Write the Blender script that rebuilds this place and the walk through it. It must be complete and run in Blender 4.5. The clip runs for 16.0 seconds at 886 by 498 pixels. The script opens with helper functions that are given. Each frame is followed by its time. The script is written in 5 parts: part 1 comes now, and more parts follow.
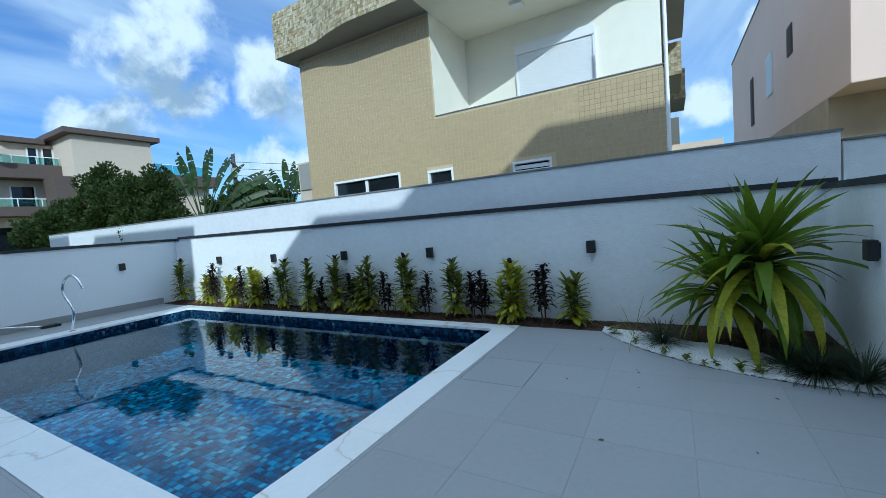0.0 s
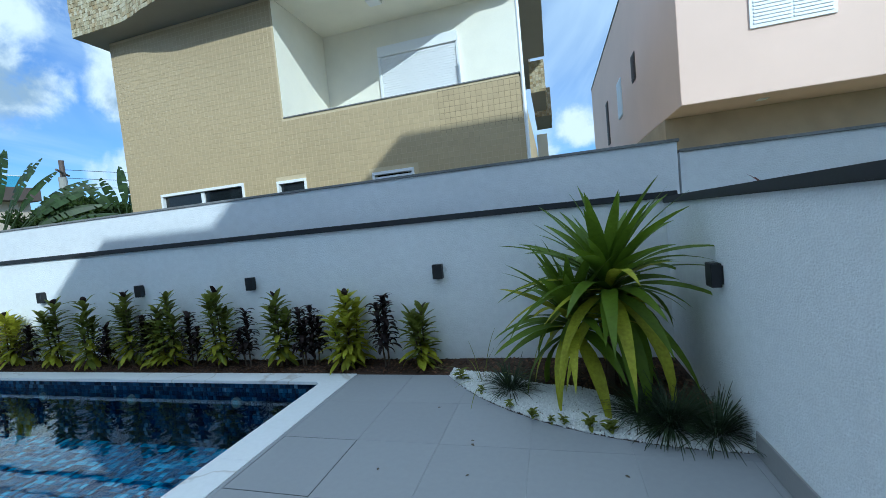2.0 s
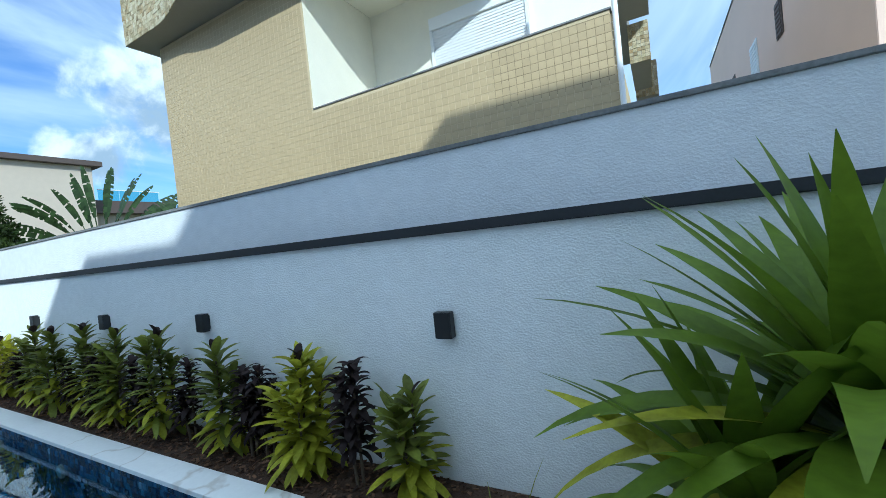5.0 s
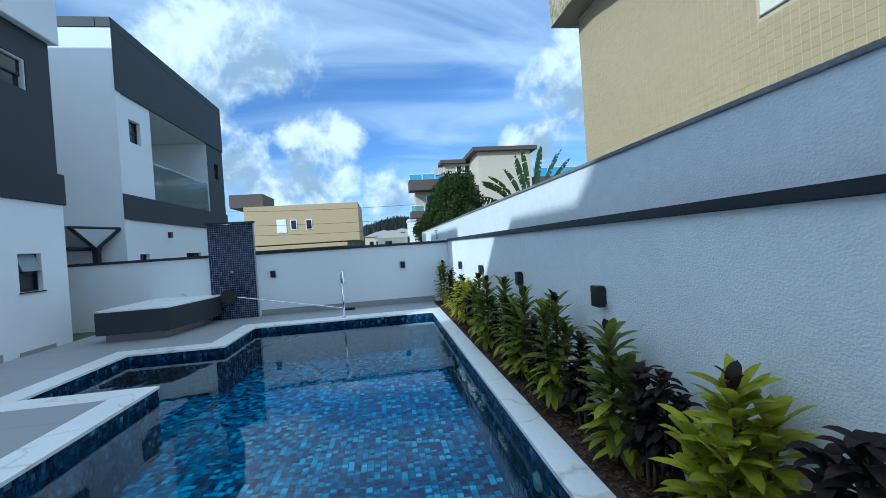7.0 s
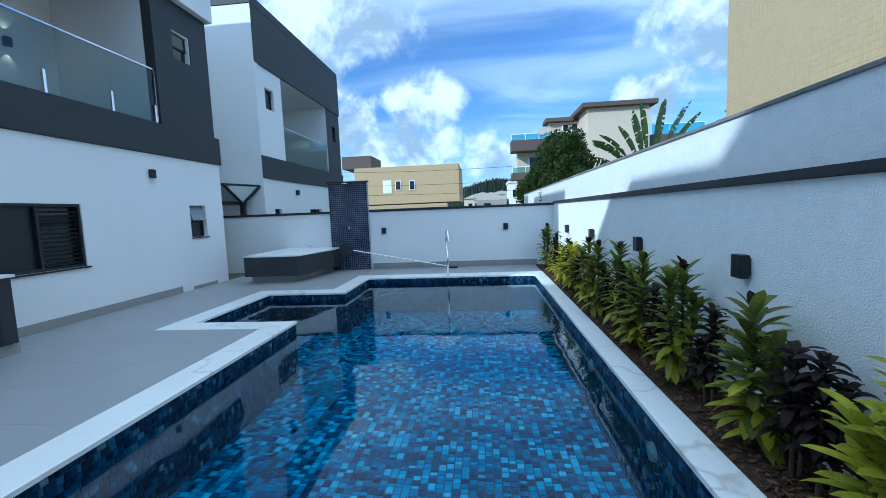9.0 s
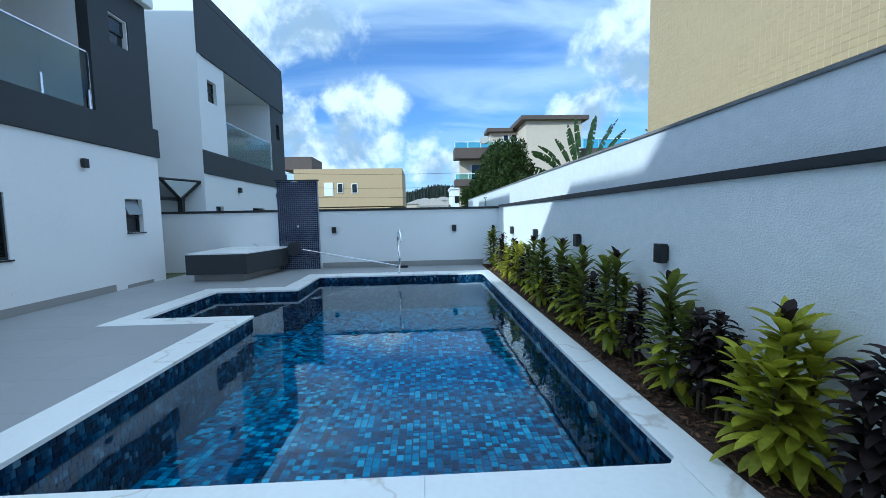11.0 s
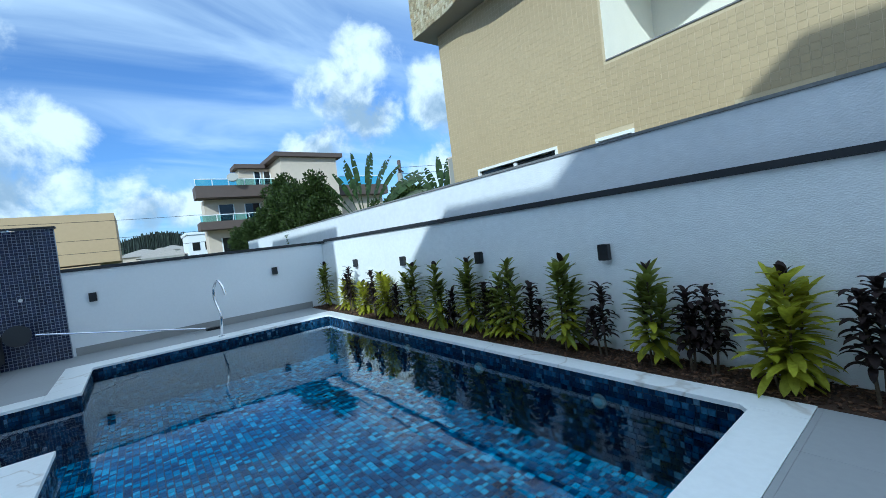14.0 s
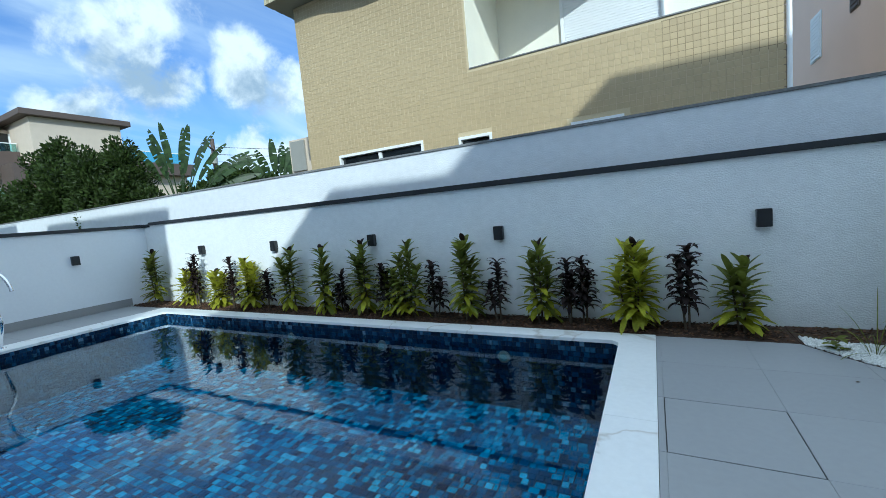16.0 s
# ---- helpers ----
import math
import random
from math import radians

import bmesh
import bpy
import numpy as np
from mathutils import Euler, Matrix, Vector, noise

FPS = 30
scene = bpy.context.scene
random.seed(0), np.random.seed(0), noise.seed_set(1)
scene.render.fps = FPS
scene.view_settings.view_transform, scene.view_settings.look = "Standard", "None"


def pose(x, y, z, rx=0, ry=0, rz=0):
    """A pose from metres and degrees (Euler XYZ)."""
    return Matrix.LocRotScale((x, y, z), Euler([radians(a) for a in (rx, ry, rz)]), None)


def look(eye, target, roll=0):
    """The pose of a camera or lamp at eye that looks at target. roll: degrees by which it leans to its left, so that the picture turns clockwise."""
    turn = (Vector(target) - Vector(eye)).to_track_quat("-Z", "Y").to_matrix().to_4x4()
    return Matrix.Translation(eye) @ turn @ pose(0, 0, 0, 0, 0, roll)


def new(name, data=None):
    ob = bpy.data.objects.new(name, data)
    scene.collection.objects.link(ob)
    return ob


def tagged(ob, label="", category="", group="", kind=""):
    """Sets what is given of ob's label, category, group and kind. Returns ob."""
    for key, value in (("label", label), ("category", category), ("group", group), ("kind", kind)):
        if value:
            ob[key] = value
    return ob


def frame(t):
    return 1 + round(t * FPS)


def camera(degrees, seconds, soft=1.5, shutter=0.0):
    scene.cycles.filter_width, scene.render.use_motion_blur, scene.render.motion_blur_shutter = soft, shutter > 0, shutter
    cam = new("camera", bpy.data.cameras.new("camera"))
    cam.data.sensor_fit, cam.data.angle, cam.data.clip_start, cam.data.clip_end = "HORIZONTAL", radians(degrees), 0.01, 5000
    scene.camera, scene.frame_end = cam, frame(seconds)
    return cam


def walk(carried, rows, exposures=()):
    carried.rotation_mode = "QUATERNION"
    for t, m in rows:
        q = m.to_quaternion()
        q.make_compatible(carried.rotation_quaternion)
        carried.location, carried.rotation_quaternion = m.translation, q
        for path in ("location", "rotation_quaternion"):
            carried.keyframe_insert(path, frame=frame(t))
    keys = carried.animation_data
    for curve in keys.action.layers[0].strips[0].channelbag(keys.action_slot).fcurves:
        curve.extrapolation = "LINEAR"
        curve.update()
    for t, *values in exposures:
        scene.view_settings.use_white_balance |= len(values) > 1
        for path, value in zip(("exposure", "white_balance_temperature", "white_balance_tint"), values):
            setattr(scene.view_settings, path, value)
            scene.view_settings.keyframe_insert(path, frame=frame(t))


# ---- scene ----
cam = camera(95.4, 16.0, 0.8)
PATH = [
    (0, (-0.248, -1.086, 1.426), (-1.24, 0.646, 1.292), -4.5),
    (0.5, (-0.102, -0.76, 1.423), (-0.948, 1.048, 1.292), -4.8),
    (1, (-0.079, -0.466, 1.429), (-0.764, 1.409, 1.296), -5.1),
    (1.5, (-0.028, -0.156, 1.425), (-0.607, 1.754, 1.297), -5.5),
    (2, (0.073, 0.165, 1.446), (-0.464, 2.088, 1.331), -5.6),
    (2.5, (0.106, 0.482, 1.437), (-0.388, 2.418, 1.345), -5.7),
    (3, (0.109, 0.82, 1.455), (-0.343, 2.767, 1.38), -5.9),
    (5.5, (-0.101, 2.482, 1.462), (-1.318, 4.069, 1.443), -6.2),
    (6, (-0.372, 2.68, 1.47), (-1.886, 3.987, 1.468), -6.5),
    (6.5, (-0.583, 2.732, 1.476), (-2.38, 3.609, 1.474), -6.1),
    (7, (-0.734, 2.708, 1.431), (-2.713, 2.996, 1.407), -3.8),
    (7.5, (-0.77, 2.653, 1.415), (-2.759, 2.464, 1.336), -2.1),
    (8, (-0.733, 2.612, 1.414), (-2.694, 2.237, 1.289), -1.9),
    (8.5, (-0.756, 2.619, 1.411), (-2.722, 2.29, 1.25), -2.3),
    (9, (-0.71, 2.563, 1.404), (-2.692, 2.365, 1.221), -2.3),
    (11.5, (-0.343, 2.184, 1.293), (-2.322, 2.439, 1.158), -1.5),
    (12, (-0.481, 1.96, 1.294), (-2.414, 2.464, 1.196), -2.5),
    (12.5, (-0.74, 1.729, 1.272), (-2.587, 2.492, 1.191), -3.3),
    (13, (-0.981, 1.415, 1.294), (-2.718, 2.403, 1.21), -4.1),
    (13.5, (-1.168, 1.025, 1.326), (-2.818, 2.154, 1.252), -5.5),
    (14, (-1.403, 0.672, 1.321), (-2.991, 1.886, 1.252), -7.0),
    (14.5, (-1.607, 0.352, 1.305), (-3.102, 1.677, 1.206), -7.3),
    (15, (-1.777, 0.144, 1.279), (-3.105, 1.631, 1.122), -6.3),
    (15.5, (-1.918, -0.014, 1.273), (-3.037, 1.632, 1.079), -5.2),
    (16, (-1.995, -0.079, 1.274), (-2.925, 1.682, 1.085), -5.2),
]
walk(cam, [(t, look(eye, to, roll)) for t, eye, to, roll in PATH], [(0, 0.42, 5000, -4), (3, 0.60, 5120, -4), (5.5, 0.79, 5180, -4), (7, 0.56, 5000, -4), (8, 0.72, 4850, -4), (12, 0.68, 5020, -4), (14.5, 0.60, 5060, -4), (16, 0.64, 5280, -4)])

# ---- world and sun ----
SUN_TRAVEL = Vector((-0.79, 1.0, -0.69)).normalized()
sun = new("sun", bpy.data.lights.new("sun", "SUN"))
sun.data.energy, sun.data.angle, sun.data.color = 2.4, radians(0.6), (1.0, 0.95, 0.86)
sun.matrix_world = look((0, 0, 30), Vector((0, 0, 30)) + SUN_TRAVEL)


def make_world():
    w = bpy.data.worlds.new("world")
    scene.world = w
    w.use_nodes = True
    nt = w.node_tree
    nt.nodes.clear()
    N, L = nt.nodes.new, nt.links.new
    out, bg = N("ShaderNodeOutputWorld"), N("ShaderNodeBackground")
    sky = N("ShaderNodeTexSky")
    sky.sky_type, sky.sun_disc = "NISHITA", False
    to_sun = -SUN_TRAVEL
    sky.sun_elevation = math.asin(to_sun.z)
    sky.sun_rotation = math.atan2(to_sun.x, to_sun.y)
    tc, mp = N("ShaderNodeTexCoord"), N("ShaderNodeMapping")
    # flatten the clouds towards the horizon
    sep, add, div, com = N("ShaderNodeSeparateXYZ"), N("ShaderNodeMath"), N("ShaderNodeVectorMath"), N("ShaderNodeCombineXYZ")
    add.operation, add.inputs[1].default_value = "ADD", 0.22
    div.operation = "DIVIDE"
    L(tc.outputs["Generated"], sep.inputs[0])
    L(sep.outputs[2], add.inputs[0])
    for i in range(3):
        L(add.outputs[0], com.inputs[i])
    L(tc.outputs["Generated"], div.inputs[0])
    L(com.outputs[0], div.inputs[1])
    # cumulus heaps by compass bearing (degrees from east towards north), height above the horizon and half width
    heaps = [(150.5, 24.0, 4.6), (155.5, 20.5, 4.4), (151.0, 18.5, 5.0), (156.5, 13.6, 3.6), (161.0, 13.0, 2.6), (140.5, 18.6, 4.6), (136.0, 17.0, 4.0), (142.0, 9.0, 4.2), (137.0, 8.0, 3.5),
             (-160.5, 26.0, 7.5), (-167.0, 25.0, 5.5), (-157.0, 21.0, 6.0), (-161.5, 13.0, 4.6), (-171.5, 13.4, 4.8), (-176.0, 15.2, 3.0), (-173.0, 8.8, 4.8), (-166.0, 7.6, 5.0),
             (179.0, 8.0, 3.8), (173.5, 6.3, 3.4), (85.5, 11.2, 3.0), (79.0, 18.0, 3.2), (91.0, 5.5, 4.0), (120.0, 14.0, 5.0), (-120.0, 22.0, 8.0), (-100.0, 15.0, 7.0), (-60.0, 20.0, 8.0), (20.0, 18.0, 8.0), (50.0, 24.0, 6.0)]
    shades = [(152.5, 16.8, 5.2), (157.0, 11.5, 3.5), (140.0, 15.8, 4.2), (-166.0, 21.5, 6.5), (-158.0, 17.5, 5.0), (-170.0, 10.5, 4.5), (-162.0, 9.5, 4.5), (177.0, 5.5, 3.5), (-110.0, 15.0, 9.0), (-60.0, 15.0, 8.0), (20.0, 13.0, 8.0)]

    def noise_at(vector, scale, detail, rough, distort=0.0):
        n = N("ShaderNodeTexNoise")
        n.inputs["Scale"].default_value, n.inputs["Detail"].default_value = scale, detail
        n.inputs["Roughness"].default_value, n.inputs["Distortion"].default_value = rough, distort
        L(vector, n.inputs["Vector"])
        return n.outputs[0]

    def calc(op, a, b, c=None):
        n = N("ShaderNodeMath")
        n.operation = op
        for k, v in enumerate((a, b, c)):
            if v is None:
                continue
            if isinstance(v, (int, float)):
                n.inputs[k].default_value = v
            else:
                L(v, n.inputs[k])
        return n.outputs[0]

    def span(v, a, b, lo=0.0, hi=1.0):
        n = N("ShaderNodeMapRange")
        n.interpolation_type = "SMOOTHSTEP"
        for k, x in zip(("From Min", "From Max", "To Min", "To Max"), (a, b, lo, hi)):
            n.inputs[k].default_value = x
        L(v, n.inputs[0])
        return n.outputs[0]

    def field(vector, lumps):
        best = None
        for az, el, half in lumps:
            d = N("ShaderNodeVectorMath")
            d.operation = "DOT_PRODUCT"
            a, e, k = radians(az), radians(el), 1.0 / (1.0 - math.cos(radians(half)))
            d.inputs[1].default_value = (math.cos(a) * math.cos(e), math.sin(a) * math.cos(e), math.sin(e))
            L(vector, d.inputs[0])
            f = calc("MULTIPLY_ADD", d.outputs["Value"], k, 1.0 - k)
            best = f if best is None else calc("MAXIMUM", best, f)
        return best

    ray = tc.outputs["Generated"]
    mp.inputs["Location"].default_value = (0.0, 0.0, -0.02)
    L(ray, mp.inputs[0])
    puff, above = noise_at(ray, 10.0, 10, 0.60, 0.2), noise_at(mp.outputs[0], 10.0, 5, 0.55, 0.2)
    heap = calc("MAXIMUM", field(ray, heaps), -1.6)
    body = calc("MULTIPLY_ADD", puff, 4.4, calc("MULTIPLY_ADD", heap, 1.0, -2.25))
    cover = span(body, -0.25, 0.95)
    relief = calc("MULTIPLY", calc("SUBTRACT", above, puff), 2.4)
    dark = calc("ADD", calc("MULTIPLY", calc("MAXIMUM", field(ray, shades), -0.6), 0.55), relief)
    tone = N("ShaderNodeMixRGB")
    tone.inputs[1].default_value, tone.inputs[2].default_value = (4.7, 4.75, 4.8, 1), (2.0, 2.4, 2.9, 1)
    L(span(dark, -0.25, 0.60), tone.inputs[0])
    # thin streaks of high cloud; towards the unseen zenith thickened to fill the shade
    m3 = N("ShaderNodeMapping")
    m3.inputs["Scale"].default_value, m3.inputs["Rotation"].default_value = (1.5, 0.6, 1.0), (0, 0, 0.0)
    L(div.outputs[0], m3.inputs[0])
    streak = noise_at(m3.outputs[0], 1.3, 7, 0.52, 0.8)
    zr = span(sep.outputs[2], 0.30, 0.95, 0.0, 0.50)
    veil_amount = span(calc("ADD", streak, zr), 0.38, 0.80, 0.06, 0.86)
    deep, veil = N("ShaderNodeMixRGB"), N("ShaderNodeMixRGB")
    deep.blend_type, deep.inputs[0].default_value, deep.inputs[2].default_value = "MULTIPLY", 1.0, (0.40, 0.52, 0.74, 1)
    L(sky.outputs[0], deep.inputs[1])
    L(veil_amount, veil.inputs[0])
    L(deep.outputs[0], veil.inputs[1])
    # extra brightness added to the unseen veil overhead, to lift the shaded walls
    zenith_fill = N("ShaderNodeMixRGB")
    zenith_fill.inputs[1].default_value, zenith_fill.inputs[2].default_value = (3.6, 4.05, 4.6, 1), (6.4, 6.6, 6.8, 1)
    L(span(sep.outputs[2], 0.50, 0.95), zenith_fill.inputs[0])
    L(zenith_fill.outputs[0], veil.inputs[2])
    mix = N("ShaderNodeMixRGB")
    L(cover, mix.inputs[0])
    L(veil.outputs[0], mix.inputs[1])
    L(tone.outputs[0], mix.inputs[2])
    L(mix.outputs[0], bg.inputs[0])
    bg.inputs[1].default_value = 0.14
    L(bg.outputs[0], out.inputs[0])


make_world()

# ---- materials ----
def material(name, colour, rough=0.6, metal=0.0, vary=0.08, scale=3.0, fine=60.0, bump=0.0, bump_scale=80.0, island=0.0, obj=0.0, spec=0.5, stretch=(1, 1, 1)):
    """Two scales of colour change, a bump, and a change from piece to piece (island or object)."""
    m = bpy.data.materials.new(name)
    m.use_nodes = True
    nt = m.node_tree
    N, L = nt.nodes.new, nt.links.new
    b = nt.nodes["Principled BSDF"]
    b.inputs["Roughness"].default_value, b.inputs["Metallic"].default_value = rough, metal
    b.inputs["Specular IOR Level"].default_value = spec
    tc, mp = N("ShaderNodeTexCoord"), N("ShaderNodeMapping")
    mp.inputs["Scale"].default_value = stretch
    L(tc.outputs["Object"], mp.inputs[0])
    big, small = N("ShaderNodeTexNoise"), N("ShaderNodeTexNoise")
    big.inputs["Scale"].default_value, big.inputs["Detail"].default_value = scale, 5
    small.inputs["Scale"].default_value, small.inputs["Detail"].default_value = fine, 3
    L(mp.outputs[0], big.inputs["Vector"])
    L(mp.outputs[0], small.inputs["Vector"])
    s = N("ShaderNodeMath")
    s.operation = "ADD"
    L(big.outputs[0], s.inputs[0])
    L(small.outputs[0], s.inputs[1])
    last = s.outputs[0]
    rng = N("ShaderNodeMapRange")
    rng.inputs["From Min"].default_value, rng.inputs["From Max"].default_value = 0.6, 1.4
    rng.inputs["To Min"].default_value, rng.inputs["To Max"].default_value = 1 - vary, 1 + vary
    L(last, rng.inputs[0])
    val = rng.outputs[0]
    if island or obj:
        if island:
            src = N("ShaderNodeNewGeometry").outputs["Random Per Island"]
        else:
            src = N("ShaderNodeObjectInfo").outputs["Random"]
        r2 = N("ShaderNodeMapRange")
        a = island or obj
        r2.inputs["To Min"].default_value, r2.inputs["To Max"].default_value = 1 - a, 1 + a
        L(src, r2.inputs[0])
        mul = N("ShaderNodeMath")
        mul.operation = "MULTIPLY"
        L(val, mul.inputs[0])
        L(r2.outputs[0], mul.inputs[1])
        val = mul.outputs[0]
    hsv = N("ShaderNodeHueSaturation")
    hsv.inputs["Color"].default_value = (*colour, 1)
    L(val, hsv.inputs["Value"])
    L(hsv.outputs[0], b.inputs["Base Color"])
    if bump:
        bn, bt = N("ShaderNodeBump"), N("ShaderNodeTexNoise")
        bt.inputs["Scale"].default_value, bt.inputs["Detail"].default_value = bump_scale, 4
        bn.inputs["Strength"].default_value, bn.inputs["Distance"].default_value = bump, 0.01
        L(mp.outputs[0], bt.inputs["Vector"])
        L(bt.outputs[0], bn.inputs["Height"])
        L(bn.outputs[0], b.inputs["Normal"])
    return m


def ramp_material(name, stops, rough, island=True, bump=0.0, scale=40.0, spec=0.5):
    """A colour picked per piece from a ramp."""
    m = bpy.data.materials.new(name)
    m.use_nodes = True
    nt = m.node_tree
    N, L = nt.nodes.new, nt.links.new
    b = nt.nodes["Principled BSDF"]
    b.inputs["Roughness"].default_value, b.inputs["Specular IOR Level"].default_value = rough, spec
    src = N("ShaderNodeNewGeometry").outputs["Random Per Island"] if island else N("ShaderNodeObjectInfo").outputs["Random"]
    rp = N("ShaderNodeValToRGB")
    els = rp.color_ramp.elements
    while len(els) < len(stops):
        els.new(0.5)
    for e, (p, c) in zip(els, stops):
        e.position, e.color = p, (*c, 1)
    L(src, rp.inputs[0])
    tc, nz, hsv, rng = N("ShaderNodeTexCoord"), N("ShaderNodeTexNoise"), N("ShaderNodeHueSaturation"), N("ShaderNodeMapRange")
    nz.inputs["Scale"].default_value, nz.inputs["Detail"].default_value = scale, 4
    rng.inputs["From Min"].default_value, rng.inputs["From Max"].default_value = 0.3, 0.7
    rng.inputs["To Min"].default_value, rng.inputs["To Max"].default_value = 0.75, 1.25
    L(tc.outputs["Object"], nz.inputs["Vector"])
    L(nz.outputs[0], rng.inputs[0])
    L(rng.outputs[0], hsv.inputs["Value"])
    L(rp.outputs[0], hsv.inputs["Color"])
    L(hsv.outputs[0], b.inputs["Base Color"])
    if bump:
        bn = N("ShaderNodeBump")
        bn.inputs["Strength"].default_value, bn.inputs["Distance"].default_value = bump, 0.004
        L(nz.outputs[0], bn.inputs["Height"])
        L(bn.outputs[0], b.inputs["Normal"])
    return m


def leafy(m, share=0.35):
    """Thin leaves pass part of the light through."""
    nt = m.node_tree
    b, out = nt.nodes["Principled BSDF"], nt.nodes["Material Output"]
    tr, mix = nt.nodes.new("ShaderNodeBsdfTranslucent"), nt.nodes.new("ShaderNodeMixShader")
    nt.links.new(b.inputs["Base Color"].links[0].from_socket, tr.inputs["Color"])
    mix.inputs[0].default_value = share
    nt.links.new(b.outputs[0], mix.inputs[1])
    nt.links.new(tr.outputs[0], mix.inputs[2])
    nt.links.new(mix.outputs[0], out.inputs["Surface"])
    return m


def marble_material():
    m = material("white_marble", (0.80, 0.81, 0.82), 0.28, vary=0.05, scale=2.0, fine=25)
    nt = m.node_tree
    N, L = nt.nodes.new, nt.links.new
    b = nt.nodes["Principled BSDF"]
    col = b.inputs["Base Color"].links[0].from_socket
    tc, nz, add, wv, rp, mix = N("ShaderNodeTexCoord"), N("ShaderNodeTexNoise"), N("ShaderNodeMixRGB"), N("ShaderNodeTexNoise"), N("ShaderNodeValToRGB"), N("ShaderNodeMixRGB")
    nz.inputs["Scale"].default_value, nz.inputs["Detail"].default_value = 1.6, 5
    add.blend_type, add.inputs[0].default_value = "ADD", 0.9
    wv.inputs["Scale"].default_value, wv.inputs["Detail"].default_value = 0.8, 2
    L(tc.outputs["Object"], nz.inputs["Vector"])
    L(tc.outputs["Object"], add.inputs[1])
    L(nz.outputs["Color"], add.inputs[2])
    L(add.outputs[0], wv.inputs["Vector"])
    e = rp.color_ramp.elements
    e[0].position, e[0].color = 0.489, (0, 0, 0, 1)
    e[1].position, e[1].color = 0.5, (1, 1, 1, 1)
    x = e.new(0.511)
    x.color = (0, 0, 0, 1)
    L(wv.outputs[0], rp.inputs[0])
    sc = N("ShaderNodeMath")
    sc.operation, sc.inputs[1].default_value = "MULTIPLY", 0.55
    L(rp.outputs[0], sc.inputs[0])
    L(sc.outputs[0], mix.inputs[0])
    L(col, mix.inputs[1])
    mix.inputs[2].default_value = (0.42, 0.36, 0.30, 1)
    L(mix.outputs[0], b.inputs["Base Color"])
    return m


def glass_material(name, tint=(0.9, 0.97, 0.96), amount=0.85, rough=0.02):
    m = bpy.data.materials.new(name)
    m.use_nodes = True
    nt = m.node_tree
    nt.nodes.clear()
    N, L = nt.nodes.new, nt.links.new
    out, tr, gl, mix, fr = N("ShaderNodeOutputMaterial"), N("ShaderNodeBsdfTransparent"), N("ShaderNodeBsdfGlossy"), N("ShaderNodeMixShader"), N("ShaderNodeLayerWeight")
    tr.inputs[0].default_value = (*[c * amount for c in tint], 1)
    gl.inputs["Roughness"].default_value = rough
    pw, ml = N("ShaderNodeMath"), N("ShaderNodeMath")
    pw.operation, pw.inputs[1].default_value = "POWER", 4.0
    ml.operation, ml.inputs[1].default_value, ml.inputs[2].default_value = "MULTIPLY_ADD", 0.45, 0.03
    L(fr.outputs["Facing"], pw.inputs[0])
    L(pw.outputs[0], ml.inputs[0])
    L(ml.outputs[0], mix.inputs[0])
    L(tr.outputs[0], mix.inputs[1])
    L(gl.outputs[0], mix.inputs[2])
    L(mix.outputs[0], out.inputs[0])
    return m


def water_material():
    m = bpy.data.materials.new("pool_water")
    m.use_nodes = True
    nt = m.node_tree
    nt.nodes.clear()
    N, L = nt.nodes.new, nt.links.new
    out, re_, gl, mix, fr = N("ShaderNodeOutputMaterial"), N("ShaderNodeBsdfRefraction"), N("ShaderNodeBsdfGlossy"), N("ShaderNodeMixShader"), N("ShaderNodeFresnel")
    re_.inputs["Color"].default_value = (0.84, 0.95, 0.99, 1)
    re_.inputs["Roughness"].default_value, re_.inputs["IOR"].default_value = 0.0, 1.333
    gl.inputs["Color"].default_value, gl.inputs["Roughness"].default_value = (0.76, 0.78, 0.80, 1), 0.0
    fr.inputs["IOR"].default_value = 1.333
    tc, nz, bn = N("ShaderNodeTexCoord"), N("ShaderNodeTexNoise"), N("ShaderNodeBump")
    nz.inputs["Scale"].default_value, nz.inputs["Detail"].default_value = 3.2, 1.5
    bn.inputs["Strength"].default_value, bn.inputs["Distance"].default_value = 0.06, 0.022
    L(tc.outputs["Object"], nz.inputs["Vector"])
    L(nz.outputs[0], bn.inputs["Height"])
    for node in (re_, gl, fr):
        L(bn.outputs[0], node.inputs["Normal"])
    L(fr.outputs[0], mix.inputs[0])
    L(re_.outputs[0], mix.inputs[1])
    L(gl.outputs[0], mix.inputs[2])
    L(mix.outputs[0], out.inputs[0])
    return m


M_PLASTER = material("rough_white_plaster", (0.83, 0.84, 0.84), 0.85, vary=0.06, scale=1.2, fine=14, bump=0.65, bump_scale=75, stretch=(1, 1, 1.25))
M_WHITE = material("smooth_white_paint", (0.80, 0.81, 0.82), 0.7, vary=0.03, scale=0.8, fine=30, bump=0.1)
M_NB_WALL = material("weathered_white_plaster", (0.74, 0.75, 0.77), 0.85, vary=0.07, scale=1.0, fine=11, bump=0.5, bump_scale=68, stretch=(1, 1, 1.25))
M_CAP = material("black_cap", (0.018, 0.02, 0.024), 0.5, vary=0.25, scale=2)
M_CHAR = material("charcoal_paint", (0.028, 0.032, 0.037), 0.62, vary=0.15, scale=1.5, bump=0.1)
M_CONC = material("weathered_concrete", (0.20, 0.20, 0.20), 0.9, vary=0.35, scale=3, fine=40, bump=0.5)
M_BLACK = material("black_metal", (0.012, 0.013, 0.015), 0.4, vary=0.2)
M_TILE = material("grey_porcelain", (0.305, 0.313, 0.33), 0.45, vary=0.05, scale=1.1, fine=25, obj=0.03)
